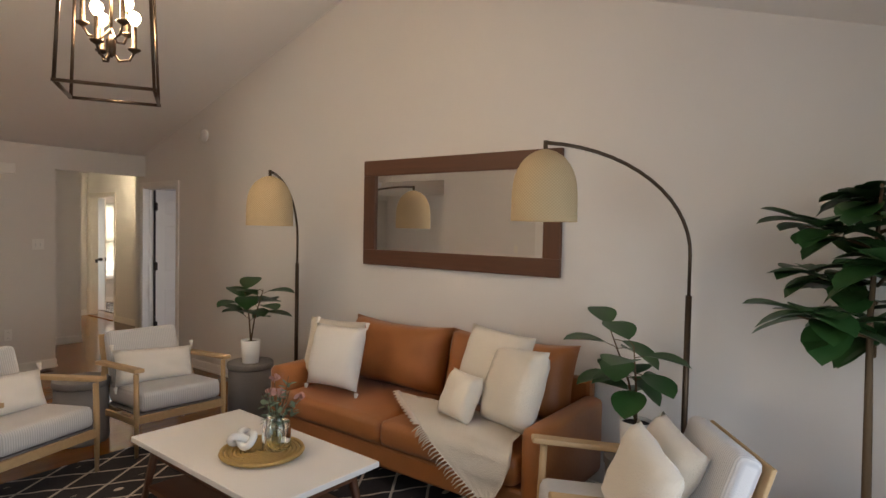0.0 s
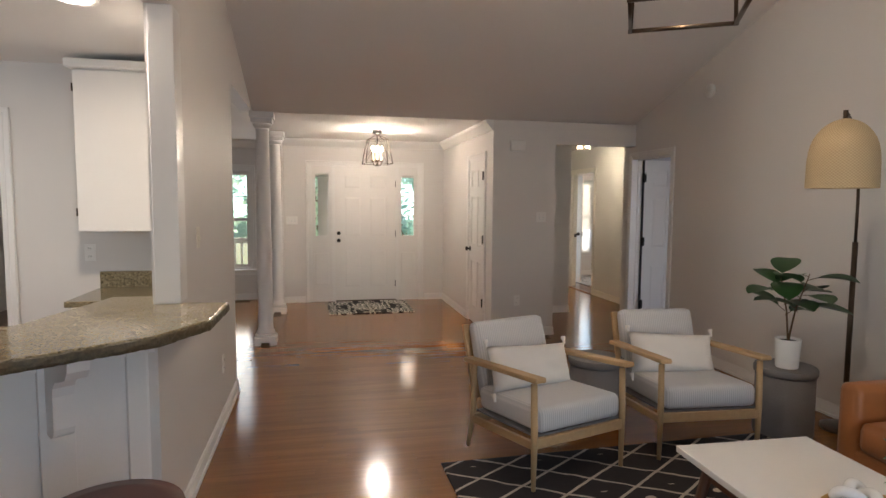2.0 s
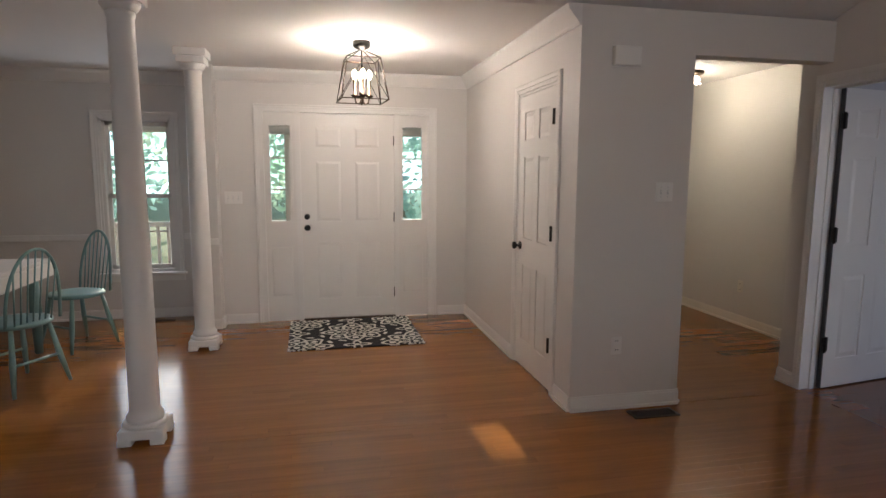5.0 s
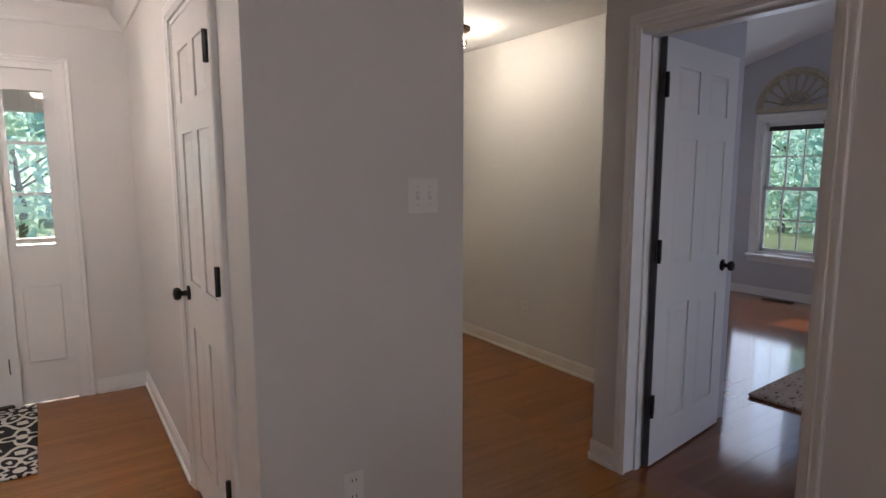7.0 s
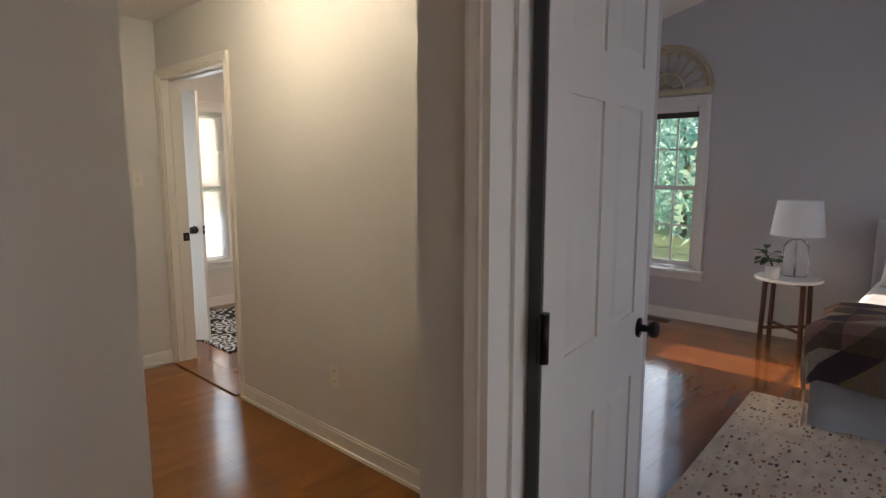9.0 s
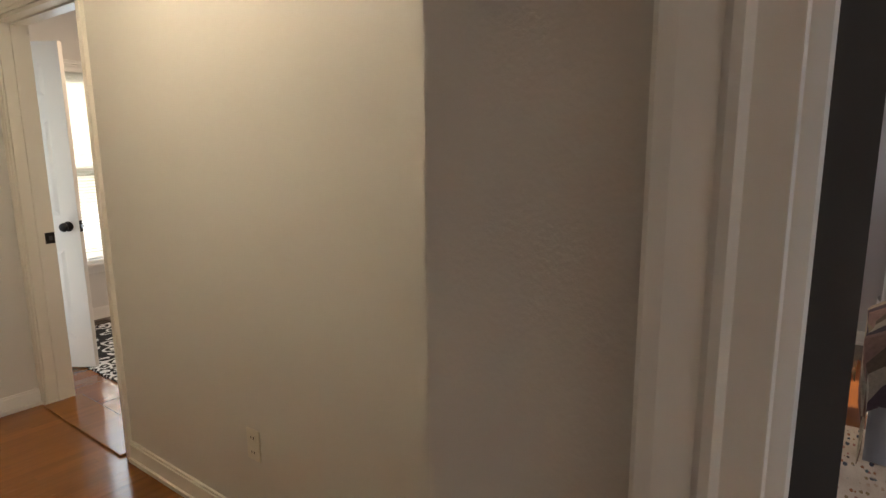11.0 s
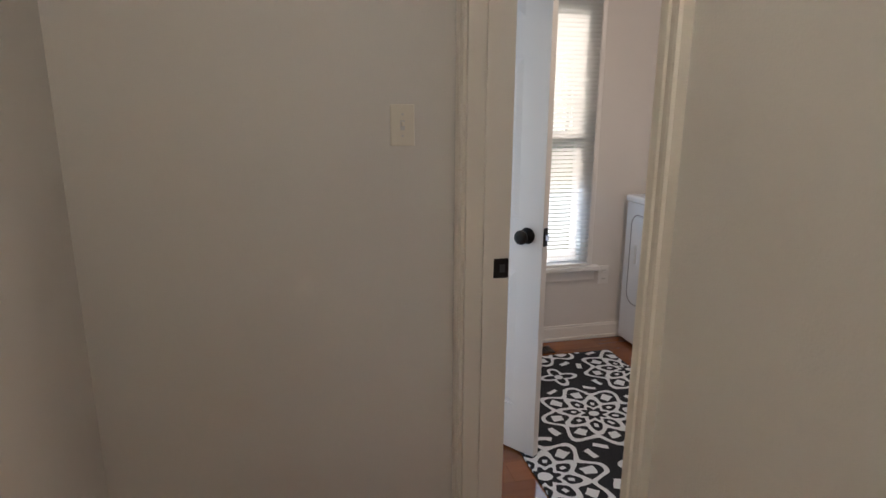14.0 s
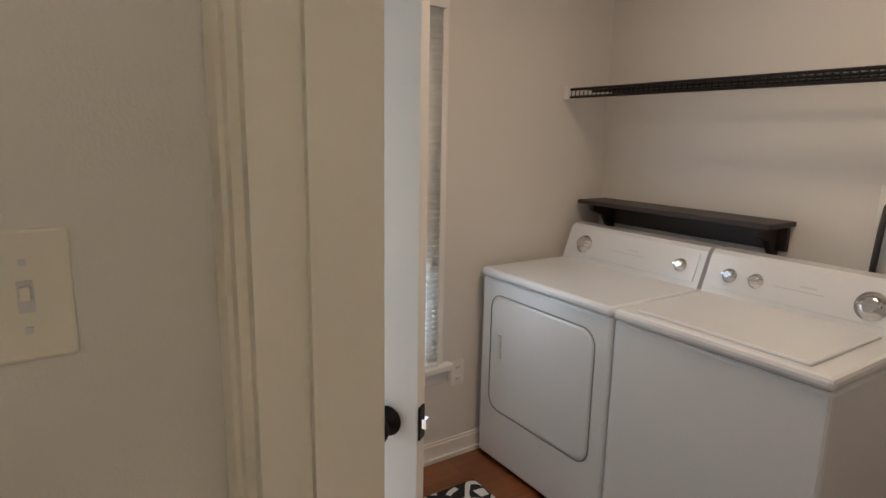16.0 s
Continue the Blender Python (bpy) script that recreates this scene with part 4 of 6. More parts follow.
def outlet(x, y, z, rz, label="white duplex wall outlet", material=None, w=0.035):
    o = thing("wall_outlet", label, "outlet", x, y, z, rz)
    bx("plate", (-w, w, -0.006, 0, -0.058, 0.058), material or PLATEW, o, bevel=0.002)
    for s in (-1, 1):
        r = bx("socket", (-0.017, 0.017, -0.0075, -0.004, s * 0.028 - 0.015, s * 0.028 + 0.015), material or PLATEW, o, bevel=0.002)
        for k in (-1, 1):
            bx("slot", (k * 0.007 - 0.0014, k * 0.007 + 0.0014, -0.0085, -0.007, s * 0.028 - 0.004, s * 0.028 + 0.006), SLOT, r)
    return o


def switch(x, y, z, rz, n=1, label="white toggle light switch", material=None):
    o = thing("light_switch", label, "switch", x, y, z, rz)
    w = 0.035 + 0.023 * (n - 1)
    bx("plate", (-w, w, -0.006, 0, -0.058, 0.058), material or PLATEW, o, bevel=0.003)
    for k in range(n):
        cx = (k - (n - 1) / 2) * 0.046
        bx("surround", (cx - 0.006, cx + 0.006, -0.0075, -0.005, -0.014, 0.014), APPGREY, o)
        bx("toggle", (cx - 0.004, cx + 0.004, -0.016, -0.006, -0.002, 0.010), material or PLATEW, o, bevel=0.001)
        for s in (-1, 1):
            bx("screw", (cx - 0.003, cx + 0.003, -0.0072, -0.005, s * 0.03 - 0.003, s * 0.03 + 0.003), APPGREY, o)
    return o


outlet(-1.41, 5.05, 1.16, 0)
outlet(2.33, YC, 0.41, 0)
outlet(XL, 8.57, 0.38, -90, "ivory duplex outlet on the hall wall", PLATE)
outlet(5.91, 12.03, 0.41, 0)
outlet(-0.52, 4.80, 0.40, 90)
switch(2.605, YC, 1.36, 0, 2, "white double toggle light switch")
switch(4.405, 10.55, 1.35, 0, 1, "ivory toggle light switch on the hall end wall", PLATE)
switch(-0.26, YF, 1.23, 0, 3, "white triple toggle light switch")

chime = thing("door_chime", "white door chime box high on the wall", "chime", 2.31, YC, 2.15)
bx("cover", (-0.085, 0.085, -0.04, 0, -0.055, 0.055), PLATEW, chime, bevel=0.006)
bx("backplate", (-0.08, 0.08, -0.004, 0, -0.062, 0.06), PLATEW, chime)
smoke = thing("smoke_detector", "round white smoke detector on the wall", "smoke detector", XE, 5.56, 2.58)
bm = bmesh.new()
bm_lathe(bm, ((0.065, 0), (0.065, 0.018), (0.058, 0.03), (0.02, 0.036)), 28)
bmesh.ops.transform(bm, matrix=pose(0, 0, 0, 0, -90, 0), verts=bm.verts)
part("cover", bm, PLATEW, smoke)


def floor_vent(x, y, w, d, rz=0, label="dark bronze floor register"):
    v = thing("floor_vent", label, "vent", x, y, 0.0, rz)
    bm = bmesh.new()
    for e in ((-w / 2, w / 2, -d / 2, -d / 2 + 0.015), (-w / 2, w / 2, d / 2 - 0.015, d / 2), (-w / 2, -w / 2 + 0.015, -d / 2, d / 2), (w / 2 - 0.015, w / 2, -d / 2, d / 2)):
        bm_box(bm, *e, 0, 0.006)
    part("frame", bm, BRONZE, v)
    bx("duct", (-w / 2 + 0.01, w / 2 - 0.01, -d / 2 + 0.01, d / 2 - 0.01, 0.0, 0.0015), SLOT, v)
    n = int(w / 0.02)
    for k in range(1, n):
        bx("slat", (-w / 2 + k * w / n - 0.003, -w / 2 + k * w / n + 0.003, -d / 2 + 0.012, d / 2 - 0.012, 0.001, 0.005), BRONZE, v)


floor_vent(2.53, 6.755, 0.30, 0.12)
floor_vent(-1.05, 9.78, 0.30, 0.10)
floor_vent(8.20, 8.45, 0.10, 0.30)
floor_vent(5.40, 11.90, 0.26, 0.10)

stool = thing("bar_stool", "round dark cherry bar stool", "stool", -0.47, 2.42, 0)
bm = bmesh.new()
bm_lathe(bm, ((0.19, 0.575), (0.205, 0.585), (0.21, 0.60), (0.205, 0.617), (0.15, 0.622), (0.02, 0.618)), 40)
part("seat", bm, MAHOGANY, stool)
for k in range(4):
    a = math.pi / 4 + k * math.pi / 2
    bm = bmesh.new()
    bm_tube(bm, [(0.12 * math.cos(a), 0.12 * math.sin(a), 0.58), (0.19 * math.cos(a), 0.19 * math.sin(a), 0)], [0.018, 0.014])
    part("leg", bm, MAHOGANY, stool)
bm = bmesh.new()
bm_tube(bm, [(0.175 * math.cos(2 * math.pi * k / 24), 0.175 * math.sin(2 * math.pi * k / 24), 0.2) for k in range(25)], 0.009, 8, False)
part("foot_ring", bm, MAHOGANY, stool)

can = thing("downlight", "lit round recessed kitchen downlight", "ceiling light", -0.92, 3.60, H - 0.012)
bm = bmesh.new()
bm_lathe(bm, ((0.075, 0.0), (0.095, 0.0), (0.098, 0.006), (0.095, 0.012), (0.075, 0.012)), 32, close=False)
part("ring", bm, TRIM, can)
bm = bmesh.new()
bm_lathe(bm, ((0.074, 0.007), (0.074, 0.010)), 32)
part("lens", bm, CANLIGHT, can, "glowing lens")


# ---- lamps ----
def cage(name, label, x, y, rz, z_bot, z_top, wb, wt, r):
    c = thing(name, label, "ceiling light", x, y, 0, rz)
    B = [Vector((sx * wb / 2, sy * wb / 2, z_bot)) for sx, sy in ((-1, -1), (1, -1), (1, 1), (-1, 1))]
    T = [Vector((sx * wt / 2, sy * wt / 2, z_top)) for sx, sy in ((-1, -1), (1, -1), (1, 1), (-1, 1))]
    for ring in (B, T):
        bm = bmesh.new()
        for k in range(4):
            a, b = ring[k], ring[(k + 1) % 4]
            d = (b - a).normalized() * r
            bm_tube(bm, [a - d, b + d], r, 4)
        part("frame", bm, BRONZE, c)
    for a, b in zip(B, T):
        bm = bmesh.new()
        bm_tube(bm, [a, b], r, 4)
        part("upright", bm, BRONZE, c)
    return c, B, T


def bulbs(c, ring, z, n, cup=True, size=0.024, offset=0.0):
    for k in range(n):
        a = offset + 2 * math.pi * k / n
        x, y = ring * math.cos(a), ring * math.sin(a)
        bm = bmesh.new()
        bm_tube(bm, [(0, 0, z - 0.16), (x * 0.35, y * 0.35, z - 0.215), (x * 0.8, y * 0.8, z - 0.205), (x, y, z - 0.165)], 0.006, 8)
        bm_lathe(bm, ((0.006, z - 0.17), (0.028, z - 0.155), (0.030, z - 0.148), (0.012, z - 0.145), (0.011, z - 0.04), (0.009, z - 0.035)), 14, (x, y, 0))
        arm = part("arm", bm, BRONZE, c)
        bm = bmesh.new()
        bm_lathe(bm, ((0.009, z - 0.035), (size * 0.8, z - 0.015), (size, z + 0.004), (size * 0.8, z + 0.024), (0.004, z + 0.036)), 14, (x, y, 0))
        part("bulb", bm, BULB, arm, "lit globe bulb")


ch, B, T = cage("chandelier", "dark bronze open-cage lantern chandelier, lit", 1.50, 2.64, -30, 2.245, 2.95, 0.40, 0.34, 0.010)
bm = bmesh.new()
bm_tube(bm, [(0, 0, 2.42), (0, 0, 3.60)], 0.007, 8)
bm_lathe(bm, ((0.006, 2.42), (0.022, 2.44), (0.022, 2.50), (0.008, 2.53)), 14)
bm_lathe(bm, ((0.06, 3.55), (0.065, 3.58), (0.05, 3.62)), 20)
part("stem", bm, BRONZE, ch)
bm = bmesh.new()
for a in T:
    bm_tube(bm, [a, (0, 0, 3.05)], 0.006, 6)
part("spreader", bm, BRONZE, ch)
bulbs(ch, 0.10, 2.62, 3, True, 0.030)
bulbs(ch, 0.12, 2.72, 3, True, 0.030, math.pi / 3)

fl, B, T = cage("foyer_lantern", "black open-cage flush lantern, lit", 0.87, 8.14, 4, 2.0, 2.30, 0.34, 0.24, 0.005)
bm = bmesh.new()
bm_lathe(bm, ((0.008, 2.36), (0.06, 2.385), (0.066, 2.40), (0.066, 2.43)), 24)
bm_tube(bm, [(0, 0, 2.05), (0, 0, 2.38)], 0.006, 8)
bm_lathe(bm, ((0.005, 2.03), (0.02, 2.045), (0.024, 2.06), (0.008, 2.075)), 14)
part("canopy", bm, BLACK, fl)
bm = bmesh.new()
for a in T:
    bm_tube(bm, [a, (0, 0, 2.375)], 0.004, 6)
for a, b in zip(B, B[1:] + B[:1]):
    mid_t = (a + b) / 2
    bm_tube(bm, [a, Vector((mid_t.x * 0.72, mid_t.y * 0.72, 2.30)), b], 0.003, 5)
part("wire_arch", bm, BLACK, fl)
bulbs(fl, 0.055, 2.19, 4, True, 0.020)

hl = thing("hall_flush_light", "bronze flush light with glass shades, lit", "ceiling light", 3.99, 8.70, H)
bm = bmesh.new()
bm_lathe(bm, ((0.03, -0.05), (0.10, -0.03), (0.115, -0.02), (0.115, 0.0)), 28)
part("canopy", bm, BRONZE, hl)
for k in range(3):
    a = 0.5 + 2 * math.pi * k / 3
    bm = bmesh.new()
    bm_lathe(bm, ((0.030, -0.06), (0.045, -0.085), (0.052, -0.12)), 18, (0.075 * math.cos(a), 0.075 * math.sin(a), 0), close=False)
    sh = part("shade", bm, GLASS, hl, "clear glass shade")
    sh.visible_shadow = False
    bm = bmesh.new()
    bm_lathe(bm, ((0.008, -0.055), (0.02, -0.075), (0.024, -0.09), (0.018, -0.105), (0.004, -0.112)), 14, (0.075 * math.cos(a), 0.075 * math.sin(a), 0))
    part("bulb", bm, BULB, hl, "lit bulb")


def arc_lamp(px, py, sx, sy, lift=0.0):
    l = thing("arc_floor_lamp", "bronze arc floor lamp with rattan dome shade", "floor lamp", px, py, 0, group="arc lamps")
    dx, dy = sx - px, sy - py
    bm = bmesh.new()
    bm_lathe(bm, ((0.14, 0), (0.14, 0.022), (0.12, 0.03), (0.02, 0.035)), 32)
    part("base", bm, BRONZE, l)
    bm = bmesh.new()
    bm_tube(bm, [(0, 0, 0.03), (0, 0, 1.28)], 0.017, 12)
    part("pole", bm, BRONZE, l)
    bm = bmesh.new()
    pts = [(0, 0, 1.26), (0, 0, 1.50)]
    for k in range(1, 15):
        a = math.pi / 2 * k / 14
        pts.append((dx * (1 - math.cos(a)), dy * (1 - math.cos(a)), 1.50 + (0.52 + lift) * math.sin(a)))
    bm_tube(bm, pts, 0.010, 10)
    bm_tube(bm, [(dx, dy, 2.03 + lift), (dx, dy, 1.985 + lift)], 0.012, 8)
    part("arc", bm, BRONZE, l)
    bm = bmesh.new()
    prof = [(0.170, 0.0), (0.168, 0.14)]
    for k in range(1, 10):
        a = math.pi / 2 * k / 9
        prof.append((max(0.02, 0.165 * math.cos(a)), 0.16 + 0.21 * math.sin(a)))
    bm_lathe(bm, prof, 40, close=False)
    inner = [(r - 0.006, z) for r, z in prof]
    bm_lathe(bm, inner, 40, close=False)
    sh = part("shade", bm, RATTAN, l, "woven natural rattan dome shade")
    sh.location = (dx, dy, 1.615 + lift)


arc_lamp(3.62, 3.83, 2.90, 3.27)
arc_lamp(3.58, 0.45, 2.91, 1.01, 0.055)

# ---- the living room ----
mirror = thing("wall_mirror", "wide wall mirror in a dark walnut frame", "mirror", XE, 2.20, 1.74)
w, h, f = 1.80, 0.86, 0.125
bm = bmesh.new()
for e in ((-w / 2, w / 2, h / 2 - f, h / 2), (-w / 2, w / 2, -h / 2, -h / 2 + f)):
    bm_box(bm, -0.04, 0.0, *e, bevel=0.006)
part("rail", bm, WALNUT, mirror)
bm = bmesh.new()
for e in ((-w / 2, -w / 2 + f), (w / 2 - f, w / 2)):
    bm_box(bm, -0.039, 0.0, *e, -h / 2 + f, h / 2 - f, bevel=0.004)
part("stile", bm, WALNUTZ, mirror)
bx("mirror_glass", (-0.018, -0.010, -w / 2 + f - 0.01, w / 2 - f + 0.01, -h / 2 + f - 0.01, h / 2 - f + 0.01), MIRROR, mirror, "silvered mirror glass")

rug = bmesh.new()
bm_box(rug, -1.18, 1.18, -1.65, 1.65, 0.001, 0.014, bevel=0.004)
rug_ob = tagged(new("area_rug", mesh_of("area_rug", rug, LATTICE)), "charcoal wool rug with pale diamond lattice on the floor", "rug")
rug_ob.matrix_basis = pose(2.03, 2.20, 0, 0, 0, 1)


def armchair(x, y, rz):
    c = thing("armchair", "light oak armchair with ticking-stripe cushions", "armchair", x, y, 0.012, rz, group="pair of armchairs")
    W, D = 0.315, 0.62
    for s in (-1, 1):
        bm = bmesh.new()
        bm_tube(bm, [(s * W, 0.0, 0), (s * W, 0.0, 0.30), (s * W, 0.01, 0.575)], [0.012, 0.019, 0.017], 12)
        part("leg", bm, OAKLEG, c)
        bm = bmesh.new()
        bm_tube(bm, [(s * W, D + 0.04, 0), (s * W, D - 0.02, 0.25), (s * W, D - 0.03, 0.54)], [0.012, 0.019, 0.016], 12)
        part("leg", bm, OAKLEG, c)
        bm = bmesh.new()
        bm_box(bm, -0.035, 0.035, -0.36, 0.36, -0.014, 0.014, m=pose(s * W, 0.31, 0.578, -4.5, 0, 0), bevel=0.008)
        part("armrest", bm, OAKLIGHT, c)
        bm = bmesh.new()
        bm_box(bm, -0.012, 0.012, 0.0, D, -0.022, 0.022, m=pose(s * W, 0, 0.245, -5, 0, 0), bevel=0.004)
        part("side_rail", bm, OAKLIGHT, c)
    for yy, z in ((0.0, 0.255), (D - 0.03, 0.20)):
        bx("stretcher", (-W, W, yy - 0.012, yy + 0.012, z - 0.028, z + 0.028), OAKLIGHT, c, bevel=0.004)
    bm = bmesh.new()
    bm_box(bm, -W + 0.015, W - 0.015, -0.29, 0.29, -0.006, 0.006, m=pose(0, 0.30, 0.268, -4, 0, 0), bevel=0.003)
    part("seat_deck", bm, CONCRETE, c, "dark webbing deck under the cushion")
    bm = bmesh.new()
    bm_box(bm, -0.290, 0.290, -0.30, 0.30, -0.068, 0.068, bevel=0.035)
    for v in bm.verts:
        v.co.z += (0.022 if v.co.z > 0 else 0.0) * max(0, 1 - (v.co.x / 0.32) ** 2) * max(0, 1 - (v.co.y / 0.32) ** 2)
    for fc in bm.faces:
        fc.smooth = True
    bmesh.ops.transform(bm, matrix=pose(0, 0.285, 0.350, -4, 0, 0), verts=bm.verts)
    part("seat_cushion", bm, TICK, c, "grey and white striped cushion")
    bm = bmesh.new()
    bm_box(bm, -0.265, 0.265, -0.055, 0.055, -0.25, 0.235, bevel=0.035)
    for fc in bm.faces:
        fc.smooth = True
    bmesh.ops.transform(bm, matrix=pose(0, 0.65, 0.54, -19, 0, 0), verts=bm.verts)
    part("back_cushion", bm, TICK, c, "grey and white striped cushion")
    bm = bmesh.new()
    bm_box(bm, -0.285, 0.285, 0.0, 0.02, -0.24, 0.22, m=pose(0, 0.715, 0.53, -18, 0, 0), bevel=0.005)
    part("back_frame", bm, OAKLIGHT, c)
    return c


def tassel_pillow(name, label, mtx, w, h, t, material, tassels=True):
    p = new(name)
    p.matrix_basis = mtx
    tagged(p, label, "pillow")
    bm = bmesh.new()
    bm_pillow(bm, w, h, t, Matrix.Identity(4))
    part("cushion", bm, material, p)
    if tassels:
        for sx in (-1, 1):
            for sz in (-1, 1):
                bm = bmesh.new()
                bm_lathe(bm, ((0.004, 0.0), (0.010, 0.006), (0.008, 0.014), (0.016, 0.045), (0.013, 0.05)), 10)
                bmesh.ops.transform(bm, matrix=Matrix.Translation((sx * w / 2, 0, sz * h / 2 - (0.045 if sz < 0 else -0.0) - 0.01)), verts=bm.verts)
                part("tassel", bm, material, p)
    return p


for cx, cy, rz in ((1.53, 3.50, 17.0), (2.41, 3.60, -4.0)):
    armchair(cx, cy, rz)
    m = pose(cx, cy, 0.012, 0, 0, rz) @ pose(0.0, 0.45, 0.515, -24, 4, 0)
    tassel_pillow("lumbar_pillow", "white tufted lumbar pillow with tassels on the armchair", m, 0.60, 0.27, 0.15, WHITEFAB)

# third armchair beside the sofa's end, seen in part
c3 = armchair(2.45, 0.71, -146.0)
c3["label"] = "light oak armchair with cream cushions beside the sofa"
for dx, dy, rot in ((0.06, 0.36, -16), (-0.10, 0.50, -26)):
    m = pose(2.45, 0.71, 0.012, 0, 0, -146) @ pose(dx, dy, 0.56, rot, 14 + 30 * dx, 10)
    tassel_pillow("throw_pillow", "cream square throw pillow on the armchair", m, 0.40, 0.40, 0.15, CREAMFAB, False)

sofa = thing("sofa", "caramel leather two-cushion sofa against the wall", "sofa", 3.24, 2.02, 0.012, -90)
SWD, SD = 1.02, 0.44
bx("base", (-SWD, SWD, -SD, SD - 0.04, 0.13, 0.27), LEATHER, sofa, bevel=0.02)
for s in (-1, 1):
    bm = bmesh.new()
    bm_box(bm, -0.065, 0.065, -SD - 0.01, SD - 0.06, 0.14, 0.60, bevel=0.04)
    bmesh.ops.translate(bm, vec=(s * (SWD + 0.01), 0, 0), verts=bm.verts)
    for fc in bm.faces:
        fc.smooth = True
    part("arm", bm, LEATHER, sofa)
    bm = bmesh.new()
    bm_box(bm, s * 0.475 - 0.478, s * 0.475 + 0.478, -SD - 0.03, SD - 0.20, 0.27, 0.435, bevel=0.045)
    for v in bm.verts:
        if v.co.z > 0.40:
            v.co.z += 0.02 * (1 - ((v.co.x - s * 0.475) / 0.48) ** 2)
    for fc in bm.faces:
        fc.smooth = True
    part("seat_cushion", bm, LEATHER, sofa)
    bm = bmesh.new()
    bm_pillow(bm, 0.97, 0.50, 0.26, pose(s * 0.475, SD - 0.19, 0.665, -14, 0, 0), 14, 0.02, 5.0)
    part("back_cushion", bm, LEATHER, sofa)
    for yy in (-SD + 0.06, SD - 0.1):
        bm = bmesh.new()
        bm_tube(bm, [(s * 0.92, yy, 0.14), (s * 0.95, yy * 1.04, 0)], [0.022, 0.014], 12)
        part("leg", bm, WALNUTZ, sofa)
bx("back_frame", (-SWD, SWD, SD - 0.10, SD - 0.01, 0.14, 0.70), LEATHER, sofa, bevel=0.03)

tassel_pillow("throw_pillow", "white tufted square pillow on the sofa", pose(3.04, 2.68, 0.70, 0, 0, -90) @ pose(0, 0, 0, -14, 0, 6), 0.46, 0.44, 0.17, WHITEFAB)
tassel_pillow("throw_pillow", "cream square pillow leaning on the sofa arm", pose(3.20, 2.88, 0.71, 0, 0, -90) @ pose(0, 0, 0, -20, 4, 30), 0.43, 0.43, 0.16, CREAMFAB, False)
tassel_pillow("throw_pillow", "cream knit square pillow at the sofa's end", pose(3.05, 1.24, 0.735, 0, 0, -90) @ pose(0, 0, 0, -20, -4, -24), 0.46, 0.46, 0.18, CREAMFAB, False)
tassel_pillow("throw_pillow", "large cream pillow against the sofa back", pose(3.20, 1.47, 0.775, 0, 0, -90) @ pose(0, 0, 0, -18, 3, -8), 0.50, 0.48, 0.17, CREAMFAB, False)
tassel_pillow("throw_pillow", "small cream lumbar pillow on the sofa", pose(2.97, 1.55, 0.645, 0, 0, -90) @ pose(0, 0, 0, -22, 3, -14), 0.26, 0.28, 0.13, CREAMFAB, False)

throw = thing("throw_blanket", "cream woven throw with tassel fringe over the sofa", "blanket", 0, 0, 0)
bm = bmesh.new()
path = [(3.12, 0.515), (3.04, 0.500), (2.95, 0.494), (2.86, 0.490), (2.79, 0.472), (2.755, 0.41), (2.748, 0.30), (2.742, 0.20)]
left = (2.14, 2.04, 1.92, 1.80, 1.69, 1.59, 1.43, 1.27)
right = (1.16, 1.15, 1.14, 1.12, 1.09, 1.08, 1.12, 1.17)
NV = 16
grid = []
for i, (px, pz) in enumerate(path):
    k = i / (len(path) - 1)
    y0, y1 = left[i], right[i]
    row = []
    for j in range(NV + 1):
        v = j / NV
        wob = noise.noise(Vector((k * 4, v * 5, 0.3)))
        row.append(bm.verts.new((px - 0.012 * abs(wob) - 0.01, y0 + (y1 - y0) * v + 0.015 * wob, pz + 0.014 + 0.014 * wob)))
    grid.append(row)
for i in range(len(path) - 1):
    for j in range(NV):
        bm.faces.new((grid[i][j], grid[i + 1][j], grid[i + 1][j + 1], grid[i][j + 1])).smooth = True
bmesh.ops.solidify(bm, geom=bm.faces, thickness=0.012)
bmesh.ops.subdivide_edges(bm, edges=bm.edges, cuts=1, smooth=0.4, use_grid_fill=True)
part("cloth", bm, CREAMFAB, throw)
bm = bmesh.new()
for i in range(60):
    q = i / 59 * (len(path) - 1)
    i0 = min(int(q), len(path) - 2)
    q -= i0
    px, pz = (path[i0][n] * (1 - q) + path[i0 + 1][n] * q for n in (0, 1))
    a = Vector((px - 0.012, left[i0] * (1 - q) + left[i0 + 1] * q, pz + 0.02))
    drop = -0.05 if i0 >= 4 else -0.012
    bm_tube(bm, [a, a + Vector((-0.004, 0.03, drop * 0.4)), a + Vector((-0.006, 0.055 + 0.01 * math.sin(i * 2.1), drop))], [0.005, 0.004, 0.002], 5)
for i in range(8):
    v = i / 7
    a = Vector((2.728, left[-1] + (right[-1] - left[-1]) * v, 0.20))
    bm_tube(bm, [a, a + Vector((-0.006, 0.006 * math.sin(i * 2.1), -0.035)), a + Vector((-0.004, 0.012 * math.sin(i * 1.3), -0.07))], [0.005, 0.004, 0.002], 5)
part("fringe", bm, CREAMFAB, throw, "tassel fringe")

